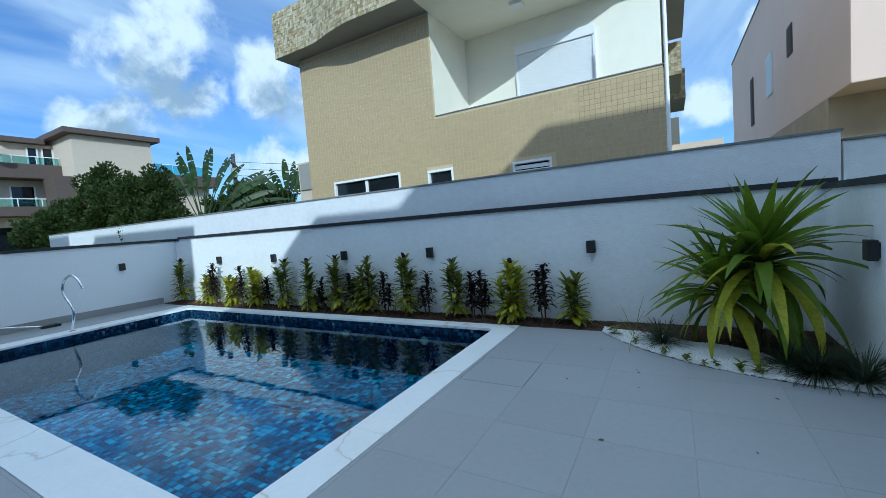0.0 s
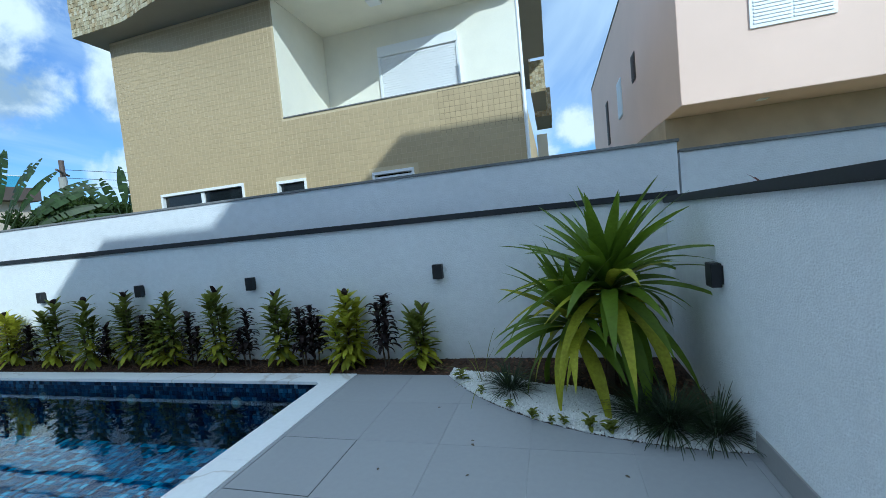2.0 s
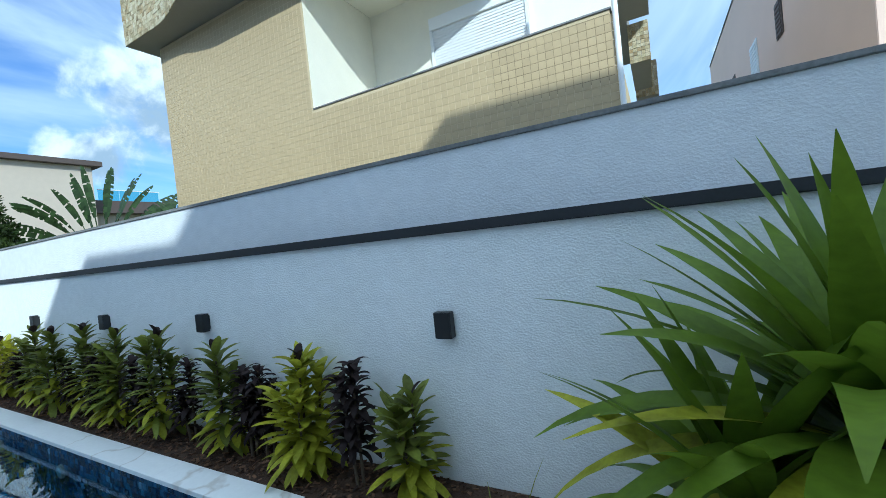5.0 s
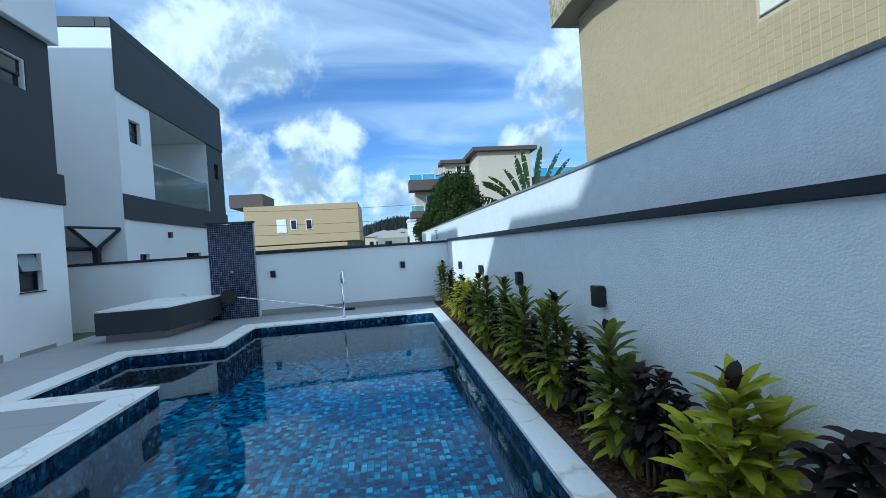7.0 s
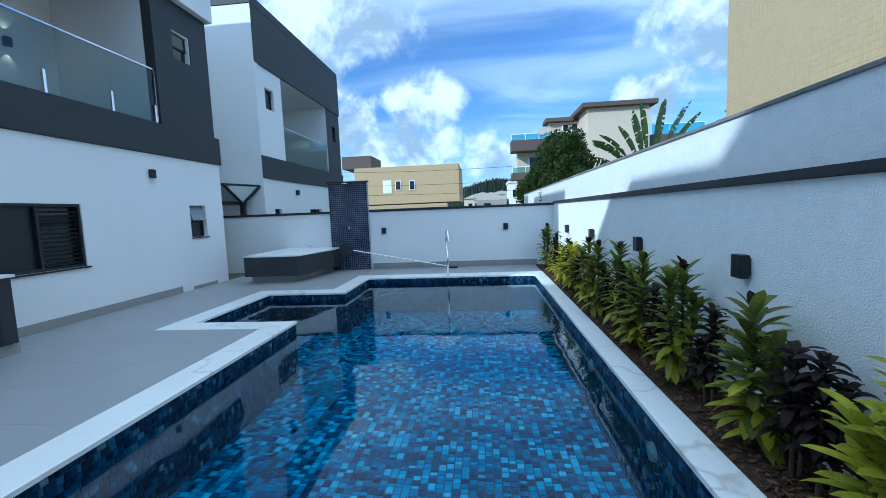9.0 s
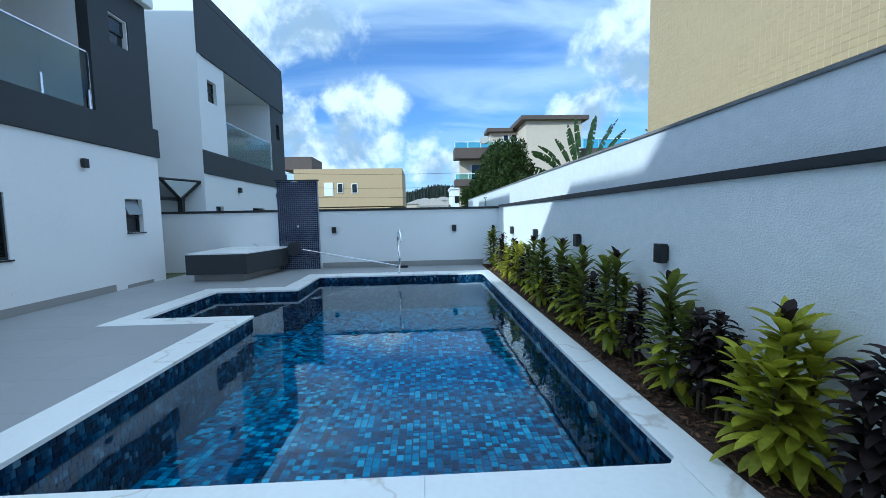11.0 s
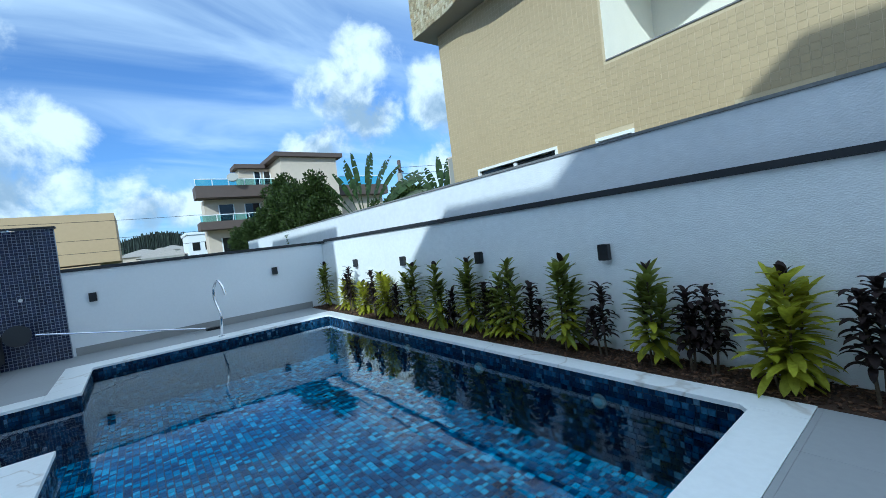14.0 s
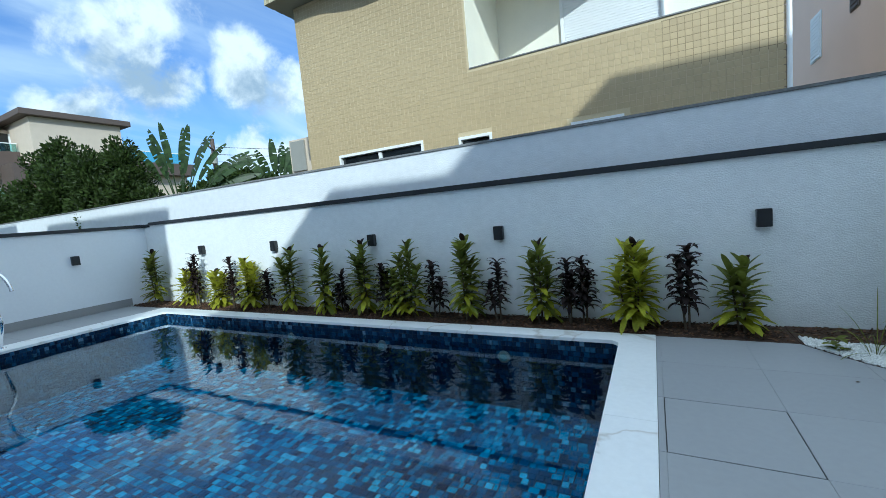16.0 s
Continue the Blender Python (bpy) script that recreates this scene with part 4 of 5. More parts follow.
M_PANEL = material("translucent_panel", (0.42, 0.46, 0.48), 0.3)
quads("panel", [(0, 0, 1.88), (0.78, 0, 2.36), (0.78, -1.2, 2.36), (0, -1.2, 1.88), (0, 0, 1.87), (0.78, 0, 2.35), (0.78, -1.2, 2.35), (0, -1.2, 1.87)], [(0, 1, 2, 3), (7, 6, 5, 4), (0, 4, 5, 1), (2, 6, 7, 3), (1, 5, 6, 2), (3, 7, 4, 0)], M_PANEL, cano, "translucent roof panel")
quads("panel", [(0, 0, 1.88), (-0.29, 0.36, 2.36), (-0.3, -0.9, 2.36), (0, -1.2, 1.88), (0, 0, 1.87), (-0.29, 0.36, 2.35), (-0.3, -0.9, 2.35), (0, -1.2, 1.87)], [(3, 2, 1, 0), (4, 5, 6, 7), (1, 5, 4, 0), (3, 7, 6, 2), (2, 6, 5, 1), (0, 4, 7, 3)], M_PANEL, cano, "translucent roof panel")
bx("cabinet", M_BLACK, cano, -0.2, 0.65, -1.6, -1.3, -0.03, 1.72, 0.01, "black storage box")

# ---- the distance ----
X3 = -41.0
h3 = structure(part("terraced_house", box(bmesh.new(), X3 - 12, X3, 12.8, 18.4, -0.05, 10.6), M_TAUPE), "three-storey taupe house with brown roof edges and green glass terraces", "house")
bx("roof", M_BROWN, h3, X3 - 12.5, X3 + 0.5, 12.2, 19.0, 10.601, 11.02, 0.02, "brown roof edge")
bx("roof", M_BROWN, h3, X3 - 5.5, X3 - 3.2, 9.4, 12.199, 10.2, 10.6, 0.02, "brown roof edge")
bx("upper_room", M_TAUPE, h3, X3 - 5.2, X3 - 3.8, 9.8, 12.799, 8.42, 10.199)
bx("middle_floor", M_TAUPE, h3, X3 - 6, X3 - 4.0, 6.5, 12.799, -0.05, 7.3)
for z0, z1 in ((7.301, 8.419), (4.38, 5.12)):
    bx("terrace_band", M_BROWN, h3, X3 - 4.4, X3 - 2.4, 5.78, 12.79, z0, z1, 0.02, "brown terrace edge")
bx("brown_pillar", M_BROWN, h3, X3 - 2.6, X3 - 0.3, 11.6, 12.798, 5.121, 7.3, 0.02)
for z in (8.42, 5.121):
    for k in range(5):
        y = 5.82 + k * 1.375
        bx("glass_pane", M_GREEN_GLASS, h3, X3 - 2.46, X3 - 2.44, y + 0.04, y + 1.335, z, z + 0.54)
        bx("post", M_FRAME, h3, X3 - 2.48, X3 - 2.42, y - 0.02, y + 0.03, z, z + 0.56)
    bx("rail", M_FRAME, h3, X3 - 2.49, X3 - 2.41, 5.80, 12.7, z + 0.561, z + 0.62)
for y0, y1, x, z0, z1 in ((11.2, 11.8, X3 - 3.8, 8.43, 9.9), (12.1, 12.75, X3 - 3.8, 8.43, 9.95), (7.7, 9.0, X3 - 4.0, 5.13, 6.8), (10.0, 11.4, X3 - 4.0, 5.13, 6.8), (7.6, 10.5, X3 - 4.0, 1.6, 3.6)):
    w = subpart("window", "dark green glazed terrace door")
    w.parent = h3
    bx("pane", M_DARK_GLASS, w, x + 0.001, x + 0.05, y0, y1, z0, z1)
    bx("frame", M_FRAME, w, x + 0.051, x + 0.1, y0 - 0.05, y0 + 0.05, z0, z1)
    bx("frame", M_FRAME, w, x + 0.051, x + 0.1, y1 - 0.05, y1 + 0.05, z0, z1)
bx("rear_terrace", M_BROWN, h3, X3 - 12, X3 - 1, 18.41, 24.8, 6.9, 8.0, 0.02)
bx("rear_wall", M_TAUPE, h3, X3 - 12, X3 - 2, 18.41, 24.5, -0.05, 6.899)
for k in range(3):
    bx("glass_pane", M_GREEN_GLASS, h3, X3 - 1.06, X3 - 1.04, 19.05 + k * 1.6, 20.6 + k * 1.6, 8.001, 8.9)
bx("rail", M_FRAME, h3, X3 - 1.1, X3 - 1.0, 19.05, 23.9, 8.901, 8.97)
dish = part("satellite_dish", cyl(bmesh.new(), (X3 - 2.0, 8.9, 9.0), (X3 - 1.85, 8.85, 9.1), 0.45, 0.5, 20), M_SOFFIT, h3, "grey dish")

X4 = -55.0
bh = structure(part("sand_house", box(bmesh.new(), X4 - 10, X4, -14.6, -0.35, 2.75, 7.75, 0.02), M_SAND), "sand coloured house with small windows behind the wall", "house")
bx("base", M_BROWN, bh, X4 - 10, X4 - 0.6, -14.6, -3.0, -0.05, 2.749)
bx("ledge", M_SAND, bh, X4 - 1, X4 + 0.05, -14.6, -2.0, 2.1, 2.6, 0.02)
bx("roof_tank", M_BROWN, bh, X4 - 6, X4 - 0.5, -16.4, -12.3, 7.751, 9.45, 0.02, "brown roof box")
for y0, y1, z0, z1, pane in ((-10.6, -9.6, 4.3, 5.85, M_FRAME), (-8.9, -8.3, 4.65, 5.75, M_DARK_GLASS), (-7.0, -6.4, 4.6, 5.7, M_DARK_GLASS)):
    w = subpart("window", "small white framed window")
    w.parent = bh
    bx("frame", M_FRAME, w, X4 + 0.001, X4 + 0.06, y0 - 0.1, y1 + 0.1, z0 - 0.1, z1 + 0.1)
    bx("pane", pane, w, X4 + 0.061, X4 + 0.08, y0, y1, z0, z1)
for i, (x, y, w_, h, mat) in enumerate(((-95, 1.5, 6, 4.2, M_TAUPE), (-110, 8, 7, 5.4, M_FRAME), (-88, 9.5, 7, 3.9, M_ROOF), (-130, 3, 8, 6.0, M_FRAME), (-120, 14, 8, 5.0, M_CREAM))):
    far = structure(part("far_house", box(bmesh.new(), x - 6, x, y - w_ / 2, y + w_ / 2, -0.03, h), mat), "small pale house far down the street", "house")
    bm = bmesh.new()
    bmesh.ops.create_cone(bm, cap_ends=True, segments=4, radius1=w_ * 0.78, radius2=0.4, depth=1.2, matrix=pose(x - 3, y, h + 0.6, 0, 0, 45))
    part("roof", bm, M_ROOF, far)
    for k in range(3):
        bx("window", M_DARK_GLASS, far, x + 0.001, x + 0.05, y - w_ / 3 + k * w_ / 4, y - w_ / 3 + k * w_ / 4 + 0.9, h * 0.45, h * 0.45 + 1.2)
flat = structure(part("far_house", box(bmesh.new(), -82, -75, 7.6, 11.6, -0.03, 6.1, 0.03), M_FRAME), "white flat-roofed house down the street", "house")
bx("parapet", M_FRAME, flat, -82.2, -74.8, 7.4, 11.8, 6.101, 6.5, 0.03)
for k in range(2):
    bx("window", M_DARK_GLASS, flat, -74.999, -74.95, 8.2 + k * 1.7, 9.2 + k * 1.7, 3.6, 4.9)
low = structure(part("far_house", box(bmesh.new(), -84, -77, 1.6, 7.2, -0.03, 3.3, 0.03), M_SOFFIT), "grey house with a hipped roof down the street", "house")
bm = bmesh.new()
bmesh.ops.create_cone(bm, cap_ends=True, segments=4, radius1=4.8, radius2=0.5, depth=1.5, matrix=pose(-80.5, 4.4, 4.051, 0, 0, 45))
part("roof", bm, M_ROOF, low)
bx("window", M_DARK_GLASS, low, -76.999, -76.95, 3.0, 4.2, 1.6, 2.7)
# wooded ridge
V, F = [], []
rr = random.Random(8)
for i in range(1601):
    for k, (d, h) in enumerate(((240, 0), (270, 17), (300, 24), (340, 0))):
        ang = radians(90) + (i / 1600 - 0.5) * 1.5
        hh = h * (0.75 + 0.5 * noise.noise(Vector((i * 0.006, k, 0)))) + (rr.random() * 2.2 if h else 0)
        V.append((-d * math.sin(ang), d * math.cos(ang), hh - 0.03))
for i in range(1600):
    for k in range(3):
        F.append((i * 4 + k, i * 4 + k + 1, (i + 1) * 4 + k + 1, (i + 1) * 4 + k))
tagged(quads("wooded_ridge", V, F, M_HILL), "dark forested ridge on the horizon", "hill", kind="structure")

# ---- poles and cables ----
pole = thing("utility_pole", "dark utility pole with a cross arm", "pole", at=(-34.0, 21.6, -0.03))
part("shaft", cyl(bmesh.new(), (0, 0, 0), (0, 0, 8.9), 0.2, 0.16, 10), M_BROWN, pole)
part("cross_arm", cyl(bmesh.new(), (-1.0, 1.0, 8.0), (1.0, -1.0, 8.0), 0.08, seg=8), M_BROWN, pole)
part("transformer", cyl(bmesh.new(), (0.4, -0.3, 6.8), (0.4, -0.3, 7.6), 0.25, seg=12), M_SOFFIT, pole)


def cable(a, b, sag):
    """One sagging cable, swept as a single six-sided tube."""
    a, b = Vector(a), Vector(b)
    side = (b - a).cross(Vector((0, 0, 1))).normalized()
    V, F, n, k = [], [], 16, 6
    for i in range(n + 1):
        u = i / n
        p = a.lerp(b, u) - Vector((0, 0, sag * 4 * u * (1 - u)))
        for j in range(k):
            w = 2 * math.pi * j / k
            V.append(tuple(p + side * (0.02 * math.cos(w)) + Vector((0, 0, 0.02 * math.sin(w)))))
    for i in range(n):
        for j in range(k):
            F.append((i * k + j, i * k + (j + 1) % k, (i + 1) * k + (j + 1) % k, (i + 1) * k + j))
    tagged(quads("overhead_cable", V, F, M_BLACK), "thin black overhead cable", "cable", "overhead cables")


for z, y in ((6.6, -25), (5.0, -25), (3.9, -25)):
    cable((-48, y, z + 0.6), (-48, 11.0, z - 0.2), 0.5)
for z in (8.2, 7.6, 7.0):
    cable((-34, 21.6, z), (-6, 48, z - 0.4), 0.8)


# ---- trees beyond the wall ----
def leaf_card(V, F, p, d, w, rnd):
    """One small pointed leaf, folded along its rib."""
    d = d.normalized()
    s = d.cross(Vector((rnd.uniform(-1, 1), rnd.uniform(-1, 1), rnd.uniform(-1, 1)))).normalized() * w
    n = d.cross(s).normalized() * w * 0.4
    L = w * 3.2
    b = len(V)
    V.extend([tuple(p), tuple(p + d * L * 0.5 + s + n), tuple(p + d * L), tuple(p + d * L * 0.5 - s + n)])
    F.extend([(b, b + 1, b + 2), (b, b + 2, b + 3)])


def tree(name, at, rx, ry, z0, z1, count, seed, label, leaf=0.055):
    rnd = random.Random(seed)
    t = thing(name, label, "tree", "trees behind the wall", at=(at[0], at[1], -0.03))
    bm = bmesh.new()
    cyl(bm, (0, 0, 0), (0.05, 0.05, z1 * 0.6), 0.13, 0.06, 8)
    for k in range(6):
        a = rnd.uniform(0, 6.28)
        cyl(bm, (0, 0, z1 * (0.25 + 0.05 * k)), (math.cos(a) * rx * 0.7, math.sin(a) * ry * 0.7, z1 * (0.5 + 0.06 * k)), 0.05, 0.015, 6)
    part("trunk", bm, M_TRUNK, t)
    V, F = [], []
    hz, cz = (z1 - z0) / 2, (z1 + z0) / 2
    clumps = []
    for k in range(70):
        while True:
            q = Vector((rnd.uniform(-1, 1), rnd.uniform(-1, 1), rnd.uniform(-1, 1)))
            if 0.3 < q.length < 1:
                break
        q *= 0.85 + 0.2 * rnd.random()
        taper = 1.0 if q.z < 0 else 1 - 0.10 * q.z
        clumps.append(Vector((q.x * rx * taper, q.y * ry * taper, cz + q.z * hz)))
    for k in range(count):
        c = rnd.choice(clumps)
        o = Vector((rnd.gauss(0, 1), rnd.gauss(0, 1), rnd.gauss(0, 1))).normalized() * (0.38 * rnd.random() ** 0.4)
        leaf_card(V, F, c + o, o + Vector((rnd.uniform(-.3, .3), rnd.uniform(-.3, .3), rnd.uniform(-.1, .5))), leaf * rnd.uniform(0.7, 1.3), rnd)
    quads("crown", V, F, M_TREE, t)
    return t


tree("tree", (-14.3, 5.30), 1.6, 0.62, 0.6, 3.80, 26000, 1, "dense dark green rounded tree behind the wall", 0.030)
tree("tree", (-17.6, 5.50), 2.3, 0.80, 0.6, 4.0, 30000, 2, "dense dark green tree behind the wall", 0.034)
tree("tree", (-22.6, 5.60), 2.4, 1.1, 0.5, 3.5, 22000, 3, "lower dark green shrub tree behind the wall", 0.036)
tree("tree", (-24.0, 15.0), 2.6, 2.0, 0.8, 4.9, 9000, 4, "dark green tree among palms", 0.08)
tree("tree", (-20.0, 14.2), 1.8, 1.5, 0.8, 4.3, 7000, 5, "dark green tree among palms", 0.08)


def fan_palm(at, hub, top, n, spread, seed, label, blade=1.0):
    """A traveller's palm: long stalks in one fan, each with a paddle-shaped, torn blade."""
    rnd = random.Random(seed)
    t = thing("fan_palm", label, "palm", "fan palms", at=(at[0], at[1], -0.03))
    part("trunk", cyl(bmesh.new(), (0, 0, 0), (0, 0, hub), 0.16, 0.12, 10), M_TRUNK, t)
    axis = Vector((0.75, 0.66, 0)).normalized()
    for i in range(n):
        a = radians(-spread + 2 * spread * i / (n - 1) + rnd.uniform(-4, 4))
        d = (axis * math.sin(a) + Vector((0, 0, math.cos(a)))).normalized()
        side = Vector((-axis.y, axis.x, 0))
        L = (top - hub) * (1 - 0.12 * abs(math.sin(a))) * rnd.uniform(0.85, 1.0)
        stalk, bl = L * 0.44, L * 0.56
        base = Vector((0, 0, hub)) + axis * math.sin(a) * 0.1
        off = side * rnd.uniform(-0.25, 0.25)
        p1 = base + d * stalk + off * 0.5
        leaf = part("leaf_stalk", cyl(bmesh.new(), base, p1, 0.035, 0.02, 6), M_BANANA, t)
        V, F = [], []
        width = 0.18 * blade * rnd.uniform(0.85, 1.15)
        droop = axis * (0.25 * math.sin(a)) - Vector((0, 0, 0.12 + 0.25 * abs(math.sin(a))))
        across = d.cross(side).normalized().lerp(side, rnd.uniform(0.1, 0.5)).normalized()
        nseg = 11
        for sgn in (-1, 1):
            for k in range(nseg):
                u0, u1 = k / nseg, (k + 1) / nseg - (0.03 if rnd.random() < 0.3 else 0.0)
                tear = rnd.random() < 0.12
                q = []
                for u in (u0, u1):
                    c = p1 + d * bl * u + droop * bl * u * u + off * u
                    w = width * math.sin(math.pi * min(1, 0.06 + 0.92 * u)) ** 0.55
                    q.append((c, c + across * sgn * w - Vector((0, 0, w * (0.6 if tear else 0.3))) + d * 0.03))
                b = len(V)
                V.extend([tuple(q[0][0]), tuple(q[0][1]), tuple(q[1][1]), tuple(q[1][0])])
                F.append((b, b + 1, b + 2, b + 3) if sgn > 0 else (b + 3, b + 2, b + 1, b))
        quads("blade", V, F, M_BANANA, leaf)
    return t


fan_palm((-19.3, 9.9), 2.0, 6.45, 20, 60, 11, "tall fan-shaped palm with torn paddle leaves behind the wall", 1.0)
fan_palm((-18.0, 13.8), 2.4, 5.7, 6, 24, 12, "fan-shaped palm with torn paddle leaves beside the tiled house", 1.3)

# ---- planting bed ----
bed = structure(part("planting_bed", box(bmesh.new(), WX + 0.02, -1.02, PY1 + CN + 0.004, NY - 0.001, -0.05, -0.004), M_SOIL), "dark brown soil strip along the wall", "soil")

V, F = [], []
rnd = random.Random(5)
for k in range(7400):
    x, y = rnd.uniform(WX + 0.05, -1.05), rnd.uniform(PY1 + CN + 0.02, NY - 0.02)
    if k > 5200:
        x, y = rnd.uniform(-0.98, EX - 0.04), rnd.uniform(3.15, NY - 0.02)
        if y < (4.03 + (x + 0.96) * -0.42 if x < 0.6 else 3.38 - (x - 0.6) * 0.9):
            continue
    m = Matrix.Translation((x, y, 0.002 + 0.010 * rnd.random())) @ Euler((rnd.uniform(-.5, .5), rnd.uniform(-.5, .5), rnd.random() * 6)).to_matrix().to_4x4()
    a, c, h = rnd.uniform(0.008, 0.022), rnd.uniform(0.005, 0.010), 0.004
    b = len(V)
    V.extend([tuple(m @ Vector(q)) for q in ((-a, -c, 0), (a, -c * 0.7, 0), (a * 0.8, c, 0), (-a * 0.9, c * 0.8, 0), (-a, -c, h), (a, -c * 0.7, h), (a * 0.8, c, h), (-a * 0.9, c * 0.8, h))])
    F.extend([(b + 4, b + 5, b + 6, b + 7)] + [(b + j, b + (j + 1) % 4, b + 4 + (j + 1) % 4, b + 4 + j) for j in range(4)])
tagged(quads("bark_chips", V, F, ramp_material("bark_chip", [(0, (0.02, 0.012, 0.008)), (0.5, (0.07, 0.035, 0.018)), (1, (0.17, 0.09, 0.05))], 0.9)), "brown bark chips over the planting bed", "bark mulch", kind="stuff")


def leaf_strip(V, F, base, out, up, length, width, droop, seg=5, fold=0.25, twist=0.0, strap=False):
    """One lance-shaped leaf: a folded strip that leaves along out and up and bends down."""
    side = out.cross(Vector((0, 0, 1)))
    side = side.normalized() if side.length > 1e-4 else Vector((1, 0, 0))
    d = (out.normalized() * math.cos(up) + Vector((0, 0, math.sin(up)))).normalized()
    p = Vector(base)
    b = len(V)
    ang = up
    for i in range(seg + 1):
        u = i / seg
        w = width * math.sin(math.pi * (0.10 + 0.84 * u)) ** 0.75 if i < seg else 0.001
        if strap:
            w = max(0.001, width * min(1.0, 2.0 * (1 - u)) ** 0.8 * (0.55 + 0.45 * min(1.0, 3 * u)))
        nrm = Vector((0, 0, 1)) * math.cos(ang) - out.normalized() * math.sin(ang)
        s = side * math.cos(twist * u) + nrm * math.sin(twist * u)
        V.extend([tuple(p - s * w + nrm * w * fold), tuple(p), tuple(p + s * w + nrm * w * fold)])
        ang -= droop / seg
        p = p + (out.normalized() * math.cos(ang) + Vector((0, 0, math.sin(ang)))) * (length / seg)
    for i in range(seg):
        a = b + 3 * i
        F.append((a, a + 1, a + 4, a + 3))
        F.append((a + 1, a + 2, a + 5, a + 4))


def shrub(x, y, h, kind, seed):
    """Cordyline or croton: a few upright stems with whorls of leaves, older ones hanging lower down."""
    rnd = random.Random(seed)
    label = {"G": "green leafy shrub with yellowing lower leaves in the bed", "Y": "bright yellow-green leafy shrub in the bed", "D": "slim dark purple-leaved shrub in the bed"}[kind]
    t = thing("shrub", label, "shrub", "shrubs along the wall", at=(x, y, -0.004))
    stems = {"G": 3, "Y": 5, "D": 2}[kind]
    tops = []
    for s in range(stems):
        a = rnd.uniform(0, 6.28)
        r = 0.0 if s == 0 else rnd.uniform(0.07, 0.13) if kind == "D" else rnd.uniform(0.10, 0.19)
        hh = h * (1.0 if s == 0 else rnd.uniform(0.66, 0.92))
        foot = Vector((math.cos(a) * r * 0.4, math.sin(a) * r * 0.4, 0))
        tip = Vector((math.cos(a) * r, math.sin(a) * r * 0.6, hh * 0.90))
        part("stem", cyl(bmesh.new(), foot, tip, 0.011, 0.006, 7), M_TRUNK, t)
        tops.append((foot, tip, hh))
    up_v, up_f, lo_v, lo_f, bud_v, bud_f = [], [], [], [], [], []
    lead = M_LEAF_D if kind == "D" else M_LEAF if kind == "G" else M_LEAF_Y
    for foot, tip, hh in tops:
        n = int((52 if kind != "D" else 66) * hh / 0.9)
        for k in range(n):
            u = (0.18 if kind != "D" else 0.30) + (0.82 if kind != "D" else 0.70) * (k + rnd.random()) / n
            az = k * 2.39996 + rnd.uniform(-0.3, 0.3)
            out = Vector((math.cos(az), math.sin(az), 0))
            p = foot.lerp(tip, u)
            size = rnd.uniform(.8, 1.2)
            if kind == "D":
                leaf_strip(up_v, up_f, p, out, radians(30 + 45 * u) + rnd.uniform(-.2, .2), 0.155 * size * (1.1 - 0.25 * u), 0.024 * rnd.uniform(.8, 1.2), radians(95) * rnd.uniform(.7, 1.3), 6)
            else:
                el = radians(-22 + 84 * u) + rnd.uniform(-.2, .2)
                if u > 0.965 and tip.xy.length < 0.001:
                    V, F, el, size = bud_v, bud_f, radians(78), size * 0.62
                elif u < 0.50 and rnd.random() < 0.7:
                    V, F = lo_v, lo_f
                else:
                    V, F = up_v, up_f
                leaf_strip(V, F, p, out, el, 0.235 * (1.05 - 0.30 * u) * size, 0.031 * rnd.uniform(.8, 1.2), radians(38) * rnd.uniform(.4, 1.4), 6)
    quads("foliage", up_v, up_f, lead, t, smooth=True)
    if lo_v:
        quads("lower_leaves", lo_v, lo_f, M_LEAF_Y, t, "yellowing lower leaves", smooth=True)
    if bud_v:
        quads("tip_leaves", bud_v, bud_f, M_LEAF_D, t, "dark reddish young leaves", smooth=True)


SHRUBS = (("G", -10.36, 1.07), ("Y", -9.46, .68), ("D", -9.05, .97), ("Y", -8.53, .64), ("D", -8.18, .87), ("Y", -7.74, .84), ("D", -7.31, .65), ("G", -6.76, .98), ("G", -6.09, .99),
          ("D", -5.79, .59), ("G", -5.42, 1.03), ("D", -5.10, .73), ("G", -4.70, .98), ("G", -4.95, .62), ("D", -4.36, .71), ("G", -3.93, 1.01), ("D", -3.55, .72), ("G", -3.07, .90),
          ("D", -2.80, .72), ("D", -2.66, .73), ("Y", -2.17, .88), ("D", -1.74, .84), ("G", -1.33, .66))
for i, (k, x, h) in enumerate(SHRUBS):
    shrub(x, 4.08 + 0.03 * math.sin(i * 2.1), h, k, 100 + i)


# ---- corner garden ----
def garden_edge(n):
    """The curved front edge of the pebble bed, from the planting bed to the east wall."""
    c = [Vector((-1.02, 3.84)), Vector((-0.62, 3.22)), Vector((0.05, 2.72)), Vector((EX - 0.02, 2.71))]
    out = []
    for i in range(n + 1):
        u = i / n
        out.append(c[0] * (1 - u) ** 3 + c[1] * 3 * u * (1 - u) ** 2 + c[2] * 3 * u * u * (1 - u) + c[3] * u ** 3)
    return out


